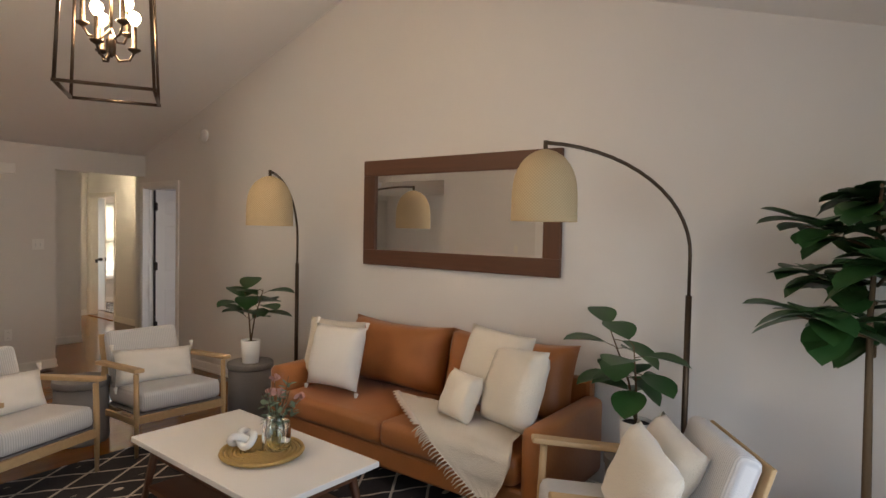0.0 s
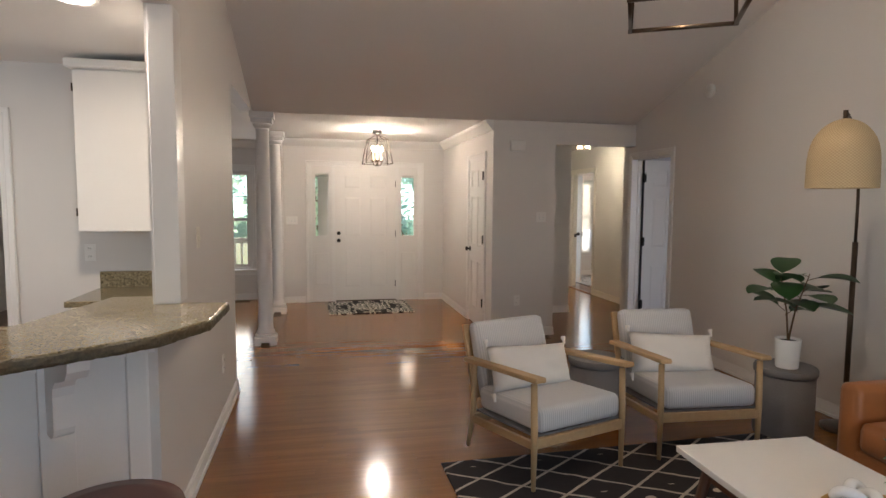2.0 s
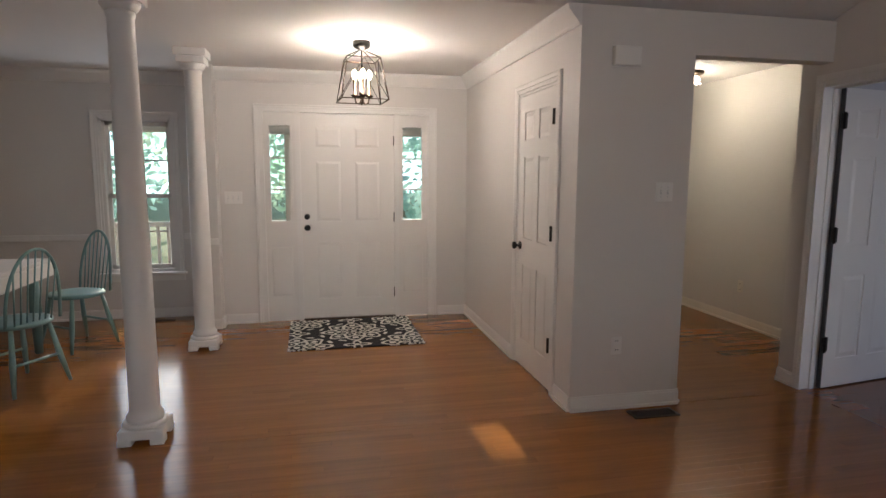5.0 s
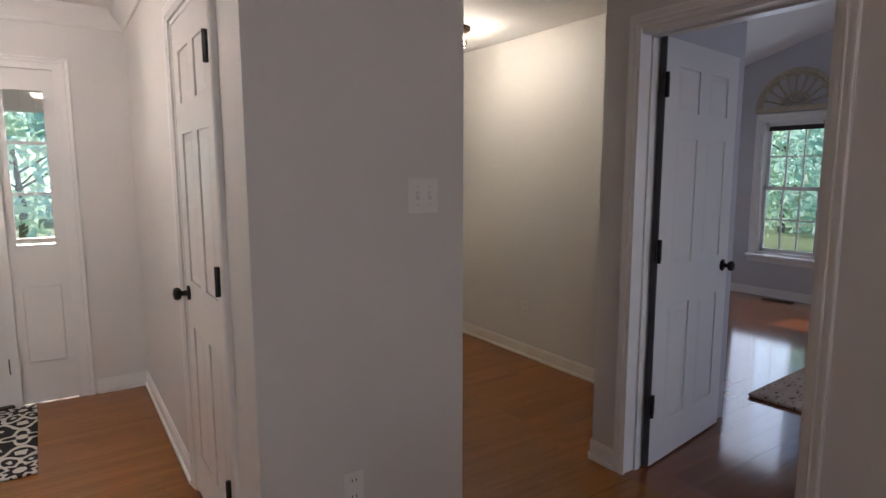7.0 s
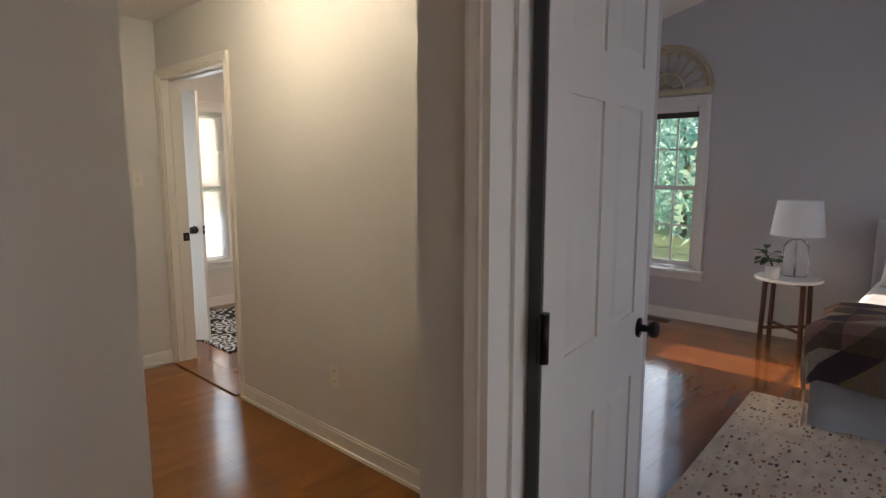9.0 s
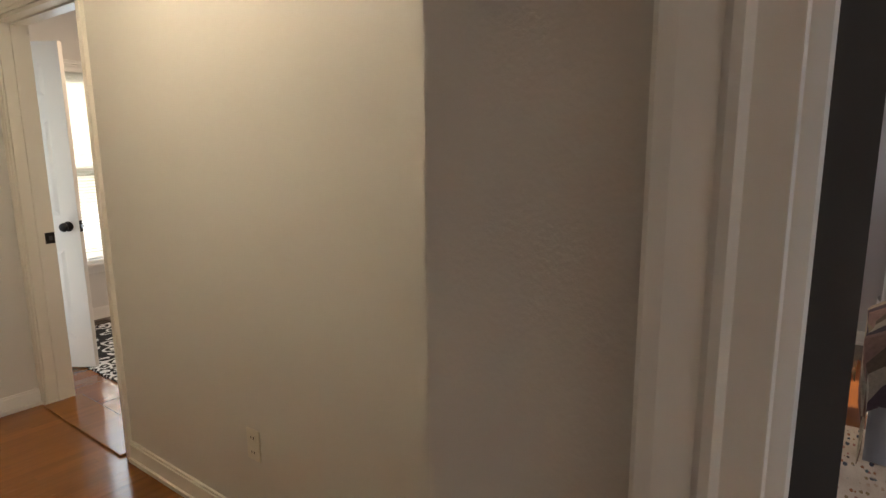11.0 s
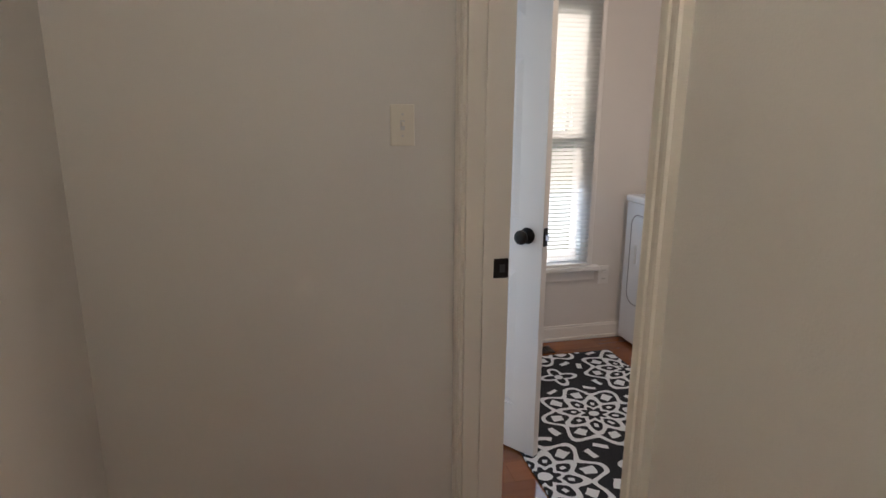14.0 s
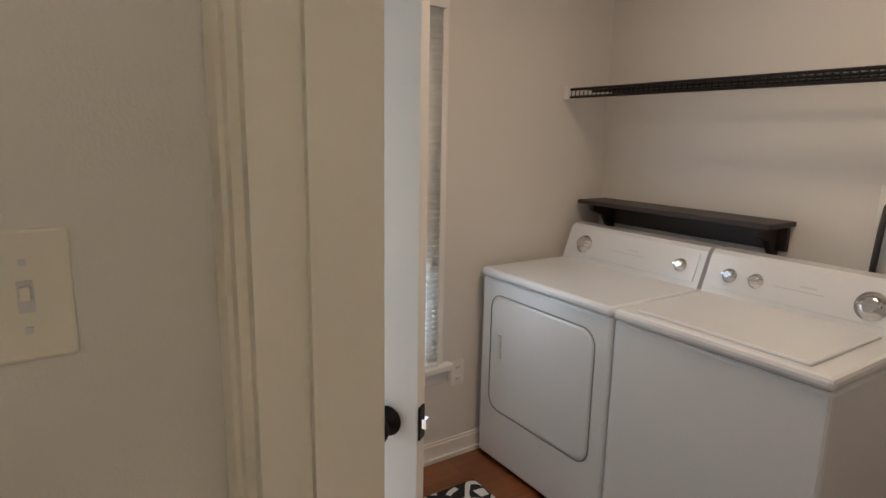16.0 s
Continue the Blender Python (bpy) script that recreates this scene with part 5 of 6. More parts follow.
table = thing("coffee_table", "white-topped walnut coffee table on the rug", "coffee table", 2.05, 2.28, 0.014, -2.0)
bx("tabletop", (-0.34, 0.34, -0.64, 0.64, 0.378, 0.408), CERAMIC, table, "white lacquered top", bevel=0.004)
bx("apron", (-0.27, 0.27, -0.54, 0.54, 0.30, 0.377), WALNUT, table, bevel=0.004)
bx("shelf", (-0.30, 0.30, -0.52, 0.52, 0.12, 0.15), WALNUT, table, bevel=0.004)
for sx in (-1, 1):
    for sy in (-1, 1):
        bm = bmesh.new()
        bm_tube(bm, [(sx * 0.26, sy * 0.50, 0.376), (sx * 0.31, sy * 0.57, 0)], [0.026, 0.016], 4)
        part("leg", bm, WALNUTZ, table)

tray = thing("tray", "round woven gold straw tray on the coffee table", "tray", 2.05, 2.17, 0.424)
bm = bmesh.new()
for k in range(9):
    r = 0.03 + k * 0.022
    bm_tube(bm, [(r * math.cos(2 * math.pi * i / 40), r * math.sin(2 * math.pi * i / 40), 0.010 + (0.006 if k == 8 else 0)) for i in range(41)], 0.0115, 6, False)
part("coil", bm, GOLD, tray)
vase = thing("glass_vase", "clear green glass vase with eucalyptus and pink blooms", "vase", 2.10, 2.12, 0.446)
bm = bmesh.new()
prof = ((0.055, 0.0), (0.072, 0.012), (0.075, 0.05), (0.073, 0.12), (0.060, 0.155), (0.045, 0.168), (0.052, 0.18))
bm_lathe(bm, prof, 28, close=False)
bm_lathe(bm, [(r - 0.005, z + 0.004) for r, z in prof], 28, close=False)
part("glass", bm, VASEGLASS, vase).visible_shadow = False
rnd = random.Random(4)
stems, leaves, blooms = bmesh.new(), bmesh.new(), bmesh.new()


def leaf(bm, base, way, length, width, up=Vector((0, 0, 1)), curl=0.15, n=5):
    """A leaf blade with a folded midrib, from its base along a way."""
    way = way.normalized()
    side = way.cross(up)
    side = side.normalized() if side.length > 0.01 else Vector((1, 0, 0))
    nrm = side.cross(way).normalized()
    rows = []
    for i in range(n + 1):
        k = i / n
        half = width / 2 * math.sin(math.pi * (k ** 1.15)) ** 0.6 if 0 < k < 1 else 0.0008
        c = base + way * length * k - nrm * curl * length * k * k
        rows.append([bm.verts.new(c - side * half + nrm * half * 0.25), bm.verts.new(c), bm.verts.new(c + side * half + nrm * half * 0.25)])
    for a, b in zip(rows, rows[1:]):
        for j in (0, 1):
            bm.faces.new((a[j], b[j], b[j + 1], a[j + 1])).smooth = True


for k in range(11):
    a, lean = rnd.uniform(0, 6.28), rnd.uniform(0.05, 0.16)
    top = Vector((lean * math.cos(a), lean * math.sin(a), rnd.uniform(0.24, 0.36)))
    bm_tube(stems, [(0, 0, 0.03), (top.x * 0.4, top.y * 0.4, 0.18), top], 0.002, 5)
    if k % 3 == 0:
        for i in range(14):
            d = Vector((rnd.gauss(0, 1), rnd.gauss(0, 1), rnd.gauss(0.4, 0.8))).normalized()
            leaf(blooms, top, d, 0.032, 0.024, Vector((d.y, -d.x, 0.3)))
    for i in range(7):
        f0 = rnd.uniform(0.45, 1.0)
        d = Vector((rnd.uniform(-1, 1), rnd.uniform(-1, 1), rnd.uniform(-0.3, 0.7)))
        leaf(leaves, Vector((top.x * f0, top.y * f0, top.z * f0)), d, rnd.uniform(0.035, 0.06), rnd.uniform(0.022, 0.034))
part("stems", stems, STEM, vase)
part("foliage", leaves, LEAFPALE, vase, "grey-green eucalyptus leaves")
part("blooms", blooms, PINK, vase, "dusty pink blooms")

knot = thing("knot_ornament", "white ceramic knot ornament on the tray", "ornament", 2.00, 2.26, 0.446)
bm = bmesh.new()
pts = []
for i in range(61):
    a = 2 * math.pi * i / 60
    pts.append((0.028 * (math.sin(a) + 2 * math.sin(2 * a)) * 0.8, 0.028 * (math.cos(a) - 2 * math.cos(2 * a)) * 0.8, 0.048 + 0.026 * -math.sin(3 * a)))
bm_tube(bm, pts, 0.020, 12, False)
part("knot", bm, CERAMIC, knot)


def drum_table(x, y, r, h, label):
    d = thing("side_table", label, "side table", x, y, 0, group="drum side tables")
    bm = bmesh.new()
    bm_lathe(bm, ((r * 0.93, 0), (r * 0.95, 0.02), (r * 0.94, h - 0.05)), 40)
    part("drum", bm, CONCRETE, d)
    bm = bmesh.new()
    bm_lathe(bm, ((r * 0.97, h - 0.05), (r, h - 0.04), (r, h - 0.006), (r * 0.97, h)), 40)
    part("top", bm, CONCRETE, d)


drum_table(3.16, 3.86, 0.19, 0.46, "round grey concrete drum side table by the sofa")
drum_table(2.02, 4.30, 0.19, 0.46, "round grey concrete drum side table between armchairs")
drum_table(3.30, 0.62, 0.17, 0.42, "round grey concrete drum side table behind the armchair")


def potted(name, label, x, y, z, pot_r, pot_h, height, n, seed, blade, spread):
    p = thing(name, label, "plant", x, y, z)
    bm = bmesh.new()
    bm_lathe(bm, ((pot_r * 0.86, 0), (pot_r * 0.88, 0.006), (pot_r, pot_h), (pot_r * 0.92, pot_h), (pot_r * 0.9, pot_h - 0.02)), 32)
    part("pot", bm, CERAMIC, p, "white ceramic pot")
    bm = bmesh.new()
    bm_lathe(bm, ((pot_r * 0.9, pot_h - 0.025), (pot_r * 0.9, pot_h - 0.018), (0.01, pot_h - 0.010)), 24)
    part("soil", bm, SOIL, p)
    r = random.Random(seed)
    st, lf = bmesh.new(), bmesh.new()
    for k in range(2):
        a = r.uniform(0, 6.28)
        top = Vector((spread * 0.5 * math.cos(a), spread * 0.5 * math.sin(a), pot_h + height * r.uniform(0.75, 0.95)))
        bm_tube(st, [(0, 0, pot_h - 0.02), (top.x * 0.3, top.y * 0.3, pot_h + height * 0.4), top], [0.008, 0.006, 0.003], 6)
        for i in range(n):
            f0 = 0.35 + 0.65 * (i + r.random()) / n
            b = Vector((top.x * f0, top.y * f0, pot_h + (top.z - pot_h) * f0))
            aa = i * 2.4 + k + r.uniform(-0.4, 0.4)
            d = Vector((math.cos(aa), math.sin(aa), r.uniform(-0.15, 0.85)))
            stalk = b + d.normalized() * 0.05
            bm_tube(st, [b, stalk], 0.0025, 5)
            leaf(lf, stalk, d + Vector((0, 0, -0.25)), blade * r.uniform(0.75, 1.15), blade * r.uniform(0.68, 0.86), curl=r.uniform(0.05, 0.35), n=8)
    part("stem", st, STEM, p)
    part("foliage", lf, LEAF, p, "broad glossy dark green leaves")


potted("fiddle_leaf_plant", "fiddle-leaf plant in a white pot on the side table", 3.14, 3.83, 0.46, 0.078, 0.19, 0.46, 9, 3, 0.23, 0.20)
potted("fiddle_leaf_plant", "fiddle-leaf plant in a white pot behind the armchair", 3.28, 0.62, 0.42, 0.085, 0.20, 0.50, 9, 8, 0.23, 0.34)

tree = thing("fiddle_leaf_tree", "tall fiddle-leaf fig tree in a white pot", "plant", 3.24, -0.385, 0)
bm = bmesh.new()
bm_lathe(bm, ((0.14, 0), (0.15, 0.01), (0.18, 0.32), (0.165, 0.32), (0.16, 0.29)), 32)
part("pot", bm, CERAMIC, tree, "white ceramic pot")
rnd = random.Random(12)
st, lf = bmesh.new(), bmesh.new()
bm_tube(st, [(0, 0, 0.28), (0.02, 0.01, 0.8), (-0.02, 0.02, 1.3), (0.0, 0.0, 1.85)], [0.02, 0.017, 0.012, 0.006], 8)
for k in range(9):
    a, z = k * 2.4, 1.12 + 0.075 * k
    reach = 0.40 - 0.02 * k
    tip = Vector((reach * math.cos(a), reach * math.sin(a), z + 0.10))
    bm_tube(st, [(0, 0, z), tip * 0.5 + Vector((0, 0, z * 0.5)), tip], [0.008, 0.006, 0.003], 6)
    for i in range(18):
        f0 = 0.3 + 0.7 * (i + 0.5) / 18
        b = Vector((tip.x * f0, tip.y * f0, z + 0.12 * f0))
        d = Vector((math.cos(a + i * 2.2), math.sin(a + i * 2.2), rnd.uniform(-0.3, 0.5)))
        leaf(lf, b, d, rnd.uniform(0.17, 0.26), rnd.uniform(0.13, 0.18), curl=rnd.uniform(0.1, 0.4), n=7)
part("trunk", st, STEM, tree)
part("foliage", lf, LEAF, tree, "broad glossy green leaves")

# ---- the foyer ----
bm = bmesh.new()
bm_box(bm, -0.58, 0.58, -0.50, 0.50, 0.001, 0.011, bevel=0.003)
m1 = tagged(new("door_mat", mesh_of("door_mat", bm, MATFOY)), "black and cream damask mat before the front door", "rug")
m1.matrix_basis = pose(0.83, 8.99, 0, 0, 0, 1)

# ---- the laundry ----
bm = bmesh.new()
bm_box(bm, -0.45, 0.45, -0.68, 0.68, 0.001, 0.012, bevel=0.003)
m2 = tagged(new("laundry_rug", mesh_of("laundry_rug", bm, MATLAU)), "black and white damask rug on the laundry floor", "rug")
m2.matrix_basis = pose(5.40, 11.12, 0, 0, 0, 0)


def appliance(name, label, y0, y1, washer):
    a = thing(name, label, name, 6.00, y0, 0, 0, group="laundry pair")
    L = y1 - y0
    bx("body", (0.012, 0.66, 0, L, 0.02, 0.875), APPLIANCE, a, bevel=0.012)
    bx("top", (0.0, 0.66, -0.002, L + 0.002, 0.876, 0.915), APPLIANCE, a, bevel=0.014)
    for sy in (0.05, L - 0.09):
        bx("foot", (0.05, 0.09, sy, sy + 0.04, 0, 0.022), SEAM, a)
    bm = bmesh.new()
    prof = ((0.50, 0.914), (0.555, 1.06), (0.575, 1.075), (0.65, 1.075), (0.655, 0.914))
    ra, rb = ([bm.verts.new((px, yy, pz)) for px, pz in prof] for yy in (0.004, L - 0.004))
    bm.faces.new(ra)
    bm.faces.new(rb[::-1])
    for k in range(5):
        bm.faces.new((ra[k], ra[(k + 1) % 5], rb[(k + 1) % 5], rb[k]))
    con = part("console", bm, APPLIANCE, a, "white sloping control console")
    tilt = Matrix.Translation((0.5275, 0, 0.99)) @ Matrix.Rotation(radians(-69), 4, "Y")
    bm = bmesh.new()
    bm_box(bm, -0.058, 0.058, 0.03, L - 0.03, 0.0, 0.003, m=tilt)
    part("control_panel", bm, APPLIANCE, con)
    dials = ((L - 0.10, 0.022), (L - 0.20, 0.022), (0.13, 0.038)) if washer else ((L - 0.12, 0.034), (0.10, 0.022))
    for dy, r in dials:
        bm = bmesh.new()
        bm_lathe(bm, ((r * 1.25, 0.002), (r * 1.25, 0.006), (r, 0.008), (r * 0.95, 0.022), (r * 0.5, 0.026)), 24)
        bm_box(bm, -0.004, 0.004, -r * 0.9, r * 0.9, 0.022, 0.032)
        bmesh.ops.transform(bm, matrix=tilt @ Matrix.Translation((0, dy, 0)), verts=bm.verts)
        part("dial", bm, CHROME, con, "silver control dial")
    bm = bmesh.new()
    bm_box(bm, -0.004, 0.0, L * 0.38, L * 0.62, 0.003, 0.0045, m=tilt)
    bm_box(bm, 0.012, 0.018, L * 0.42, L * 0.50, 0.003, 0.0045, m=tilt)
    part("lettering_bar", bm, APPGREY, con)
    if washer:
        lid = bx("lid", (0.035, 0.47, 0.07, L - 0.07, 0.914, 0.926), APPLIANCE, a, "flat white lid", 0.006)
    else:
        def rounded(a0, a1, b0, b1, r, n=6):
            out = []
            for cy, cz, a in ((a1 - r, b1 - r, 0), (a0 + r, b1 - r, 90), (a0 + r, b0 + r, 180), (a1 - r, b0 + r, 270)):
                for q in range(n + 1):
                    g = radians(a + 90 * q / n)
                    out.append((cy + r * math.cos(g), cz + r * math.sin(g)))
            return out
        bm = bmesh.new()
        rings = [[bm.verts.new((dx, py, pz)) for py, pz in rounded(0.075 + e, L - 0.075 - e, 0.275 + e, 0.80 - e, 0.06)] for dx, e in ((0.016, 0.0), (0.009, 0.0), (0.006, 0.006))]
        bm.faces.new(rings[0])
        bm.faces.new(rings[2][::-1])
        for ra_, rb_ in zip(rings, rings[1:]):
            for q in range(len(ra_)):
                bm.faces.new((ra_[q], ra_[(q + 1) % len(ra_)], rb_[(q + 1) % len(ra_)], rb_[q]))
        dd = part("door", bm, APPLIANCE, a, "white drop-in dryer door")
        bm = bmesh.new()
        ov = rounded(0.068, L - 0.068, 0.268, 0.807, 0.066)
        bm_tube(bm, [(0.0115, py, pz) for py, pz in ov + ov[:1]], 0.0028, 5, False)
        part("door_seam", bm, APPSEAM, a)
        bx("door_handle", (0.001, 0.008, L - 0.150, L - 0.132, 0.52, 0.63), APPGREY, dd, "recessed grey grip", 0.002)
    return a


appliance("dryer", "white enamel clothes dryer with drop-in door", 11.245, 11.985, False)
appliance("washer", "white enamel top-loading washing machine", 10.54, 11.235, True)

shelf = thing("wall_shelf", "dark espresso wooden shelf on brackets", "shelf", 6.80, 11.38, 1.19)
bx("board", (-0.20, 0, -0.33, 0.62, -0.02, 0.0), ESPRESSO, shelf, bevel=0.004)
bx("back_rail", (-0.02, 0, -0.31, 0.60, -0.12, -0.02), ESPRESSO, shelf)
for yy in (-0.26, 0.56):
    bm = bmesh.new()
    prof = ((0, -0.02), (-0.17, -0.02), (-0.16, -0.05), (-0.08, -0.08), (-0.04, -0.14), (0, -0.16))
    ra, rb = ([bm.verts.new((px, yy + d, pz)) for px, pz in prof] for d in (-0.012, 0.012))
    bm.faces.new(ra)
    bm.faces.new(rb[::-1])
    for k in range(6):
        bm.faces.new((ra[k], ra[(k + 1) % 6], rb[(k + 1) % 6], rb[k]))
    part("bracket", bm, ESPRESSO, shelf)

wire = thing("wire_shelf", "dark wire ventilated shelf along the laundry wall", "shelf", 6.80, 10.8, 1.712)
for k, (dx, dz) in enumerate(((-0.01, 0), (-0.15, 0), (-0.30, 0), (-0.30, -0.035))):
    bm = bmesh.new()
    bm_tube(bm, [(dx, -1.3, dz), (dx, 1.19, dz)], 0.0065, 6)
    part("rail", bm, BLACK, wire)
bm = bmesh.new()
for k in range(98):
    y = -1.28 + k * 0.0254
    bm_tube(bm, [(-0.01, y, 0.004), (-0.30, y, 0.004), (-0.302, y, -0.035)], 0.0026, 4)
tagged(part("wire_mesh", bm, BLACK, wire), kind="stuff")
bx("end_bracket", (-0.315, -0.285, 1.19, 1.225, -0.045, 0.015), PLATEW, wire, "white plastic end bracket", 0.003)

blind = thing("window_blind", "closed white slat blind over the laundry window", "blind", 5.545, 12.004, 0)
bx("head_rail", (-0.242, 0.242, -0.02, 0.02, 1.985, 2.02), PLATEW, blind)
for k in range(62):
    z = 0.51 + k * 0.024
    bm = bmesh.new()
    lo, hi = [], []
    for q in range(5):
        w = q / 2 - 1
        at = Matrix.Rotation(radians(-56), 4, "X") @ Vector((0, 0.0135 * w, 0.004 * (1 - w * w)))
        lo.append(bm.verts.new((-0.240, at.y, z + at.z)))
        hi.append(bm.verts.new((0.240, at.y, z + at.z)))
    for q in range(4):
        bm.faces.new((lo[q], lo[q + 1], hi[q + 1], hi[q])).smooth = True
    bmesh.ops.solidify(bm, geom=bm.faces, thickness=0.0009)
    part("slat", bm, SLATW, blind)
bx("bottom_rail", (-0.24, 0.24, -0.014, 0.014, 0.482, 0.497), PLATEW, blind)

hose = thing("washer_hookup", "wall box with dark hoses above the washer", "plumbing", 6.80, 10.72, 1.28)
bx("box", (-0.012, 0, -0.07, 0.07, -0.07, 0.07), PLATEW, hose, bevel=0.003)
for s in (-1, 1):
    bm = bmesh.new()
    bm_tube(bm, [(-0.02, s * 0.03, 0.02), (-0.05, s * 0.03, 0.0), (-0.055, s * 0.035, -0.08), (-0.04, s * 0.05, -0.30)], 0.011, 8)
    part("hose", bm, SEAM, hose, "dark rubber hose")

# ---- the bedroom ----
bm = bmesh.new()
bm_box(bm, -0.80, 0.80, -1.2, 1.2, 0.001, 0.026, bevel=0.010)
br = tagged(new("bedroom_rug", mesh_of("bedroom_rug", bm, SPECK)), "cream shag rug with coloured flecks by the bed", "rug")
br.matrix_basis = pose(6.06, 5.97, 0, 0, 0, 3)

bed = thing("bed", "made bed with white linen and low headboard", "bed", 7.35, 5.95, 0)
bx("box_spring", (-0.86, 0.90, -0.82, 0.82, 0.16, 0.36), BEDWHITE, bed, bevel=0.02)
bx("mattress", (-0.87, 0.90, -0.83, 0.83, 0.36, 0.60), BEDWHITE, bed, bevel=0.06)
bx("bed_frame", (-0.84, 0.90, -0.80, 0.80, 0.10, 0.17), MAHOGANY, bed, bevel=0.01)
for sx in (-0.78, 0.82):
    for sy in (-0.74, 0.74):
        bx("leg", (sx - 0.03, sx + 0.03, sy - 0.03, sy + 0.03, 0, 0.11), MAHOGANY, bed)
bx("headboard", (0.90, 0.95, -0.86, 0.86, 0.2, 1.05), SHADEW, bed, bevel=0.02)
bm = bmesh.new()
n = 44
prev = None
for i in range(n + 1):
    k = i / n
    wv = 0.025 * math.sin(k * 40) + 0.01 * math.sin(k * 93)
    if k < 0.5:
        q = Vector((-0.90 - wv, -0.84 + 1.68 * k * 2, 0))
    else:
        q = Vector((-0.90 + 1.75 * (k - 0.5) * 2, 0.86 + wv, 0))
    cur = [bm.verts.new((q.x, q.y, z)) for z in (0.03, 0.2, 0.40)]
    if prev:
        for j in (0, 1):
            bm.faces.new((prev[j], cur[j], cur[j + 1], prev[j + 1])).smooth = True
    prev = cur
bmesh.ops.solidify(bm, geom=bm.faces, thickness=0.008)
part("bed_skirt", bm, BEDWHITE, bed, "gathered white bed skirt")

quilt = thing("quilt", "patchwork quilt of brown and rose triangles on the bed", "quilt", 6.455, 5.95, 0)
S = 0.19


def drape(u, v):
    """Where a point of the quilt lies: u across the bed, v from the bed's middle over its foot."""
    x, z = 0.62 - v, 0.625
    if v > 0.62:
        x, z = -0.055 - 0.018 * math.sin(u * 14), 0.625 - (v - 0.62)
    y = u
    if abs(u) > 0.86:
        y, z = math.copysign(0.915 + 0.018 * math.sin(v * 13), u), z - (abs(u) - 0.86)
    return Vector((x, y, z + 0.008 * math.sin(u * 9) * math.sin(v * 8)))


for i in range(-6, 6):
    for j in range(0, 5):
        for k in (0, 1):
            u0, u1, v0, v1 = i * S, (i + 1) * S, j * S, (j + 1) * S
            tri = ((u0, v0), (u1, v0), (u1, v1)) if k == 0 else ((u0, v0), (u1, v1), (u0, v1))
            bm = bmesh.new()
            vs = {}
            n = 4
            def P(a, b):
                key = (a, b)
                if key not in vs:
                    w0 = 1 - (a + b) / n
                    u = tri[0][0] * w0 + tri[1][0] * a / n + tri[2][0] * b / n
                    v = tri[0][1] * w0 + tri[1][1] * a / n + tri[2][1] * b / n
                    vs[key] = bm.verts.new(drape(u, v))
                return vs[key]
            for a in range(n):
                for b in range(n - a):
                    bm.faces.new((P(a, b), P(a + 1, b), P(a, b + 1)))
                    if a + b < n - 1:
                        bm.faces.new((P(a + 1, b), P(a + 1, b + 1), P(a, b + 1)))
            bmesh.ops.solidify(bm, geom=bm.faces, thickness=0.012)
            part("patch", bm, QUILT[(i * 7 + j * 3 + k * 5 + (i * j) % 4) % 6], quilt)

for px, py, t in ((8.02, 6.42, -28), (7.88, 6.30, -34), (8.02, 5.5, -28)):
    tassel_pillow("bed_pillow", "plump white bed pillow leaning on the headboard", pose(px, py, 0.80, 0, 0, -90) @ pose(0, 0, 0, t, 0, 4), 0.62, 0.46, 0.20, BEDWHITE, False)

ns = thing("nightstand", "round white-topped nightstand on walnut legs", "nightstand", 8.06, 7.32, 0)
bm = bmesh.new()
bm_lathe(bm, ((0.235, 0.545), (0.24, 0.55), (0.24, 0.565), (0.232, 0.57)), 36)
part("top", bm, CERAMIC, ns, "white marble top")
for k in range(4):
    a = math.pi / 4 + k * math.pi / 2
    bm = bmesh.new()
    bm_tube(bm, [(0.185 * math.cos(a), 0.185 * math.sin(a), 0.545), (0.20 * math.cos(a), 0.20 * math.sin(a), 0)], 0.019, 8)
    part("leg", bm, WALNUTZ, ns)
for k in (0, 1):
    a = math.pi / 4 + k * math.pi / 2
    bm = bmesh.new()
    bm_tube(bm, [(-0.19 * math.cos(a), -0.19 * math.sin(a), 0.16), (0.19 * math.cos(a), 0.19 * math.sin(a), 0.16)], 0.013, 8)
    part("cross_rail", bm, WALNUTZ, ns)
    bm = bmesh.new()
    bm_tube(bm, [(-0.18 * math.cos(a), -0.18 * math.sin(a), 0.53), (0.18 * math.cos(a), 0.18 * math.sin(a), 0.53)], 0.013, 8)
    part("cross_rail", bm, WALNUTZ, ns)
tl = thing("table_lamp", "clear glass table lamp with white drum shade", "lamp", 8.10, 7.29, 0.57)
bm = bmesh.new()
bm_lathe(bm, ((0.085, 0), (0.09, 0.01), (0.09, 0.24), (0.07, 0.28), (0.03, 0.30)), 28, close=False)
part("glass_body", bm, GLASS, tl, "clear glass cylinder").visible_shadow = False
bm = bmesh.new()
bm_lathe(bm, ((0.09, 0), (0.09, 0.012), (0.01, 0.015)), 24)
bm_tube(bm, [(0, 0, 0.01), (0, 0, 0.42)], 0.006, 8)
part("stem", bm, CHROME, tl)
bm = bmesh.new()
bm_lathe(bm, ((0.19, 0.33), (0.155, 0.60)), 36, close=False)
bm_lathe(bm, ((0.187, 0.33), (0.152, 0.60)), 36, close=False)
part("shade", bm, SHADEW, tl, "white drum shade")
potted("small_plant", "small green plant in a white pot on the nightstand", 7.90, 7.40, 0.57, 0.055, 0.10, 0.10, 9, 21, 0.075, 0.16)

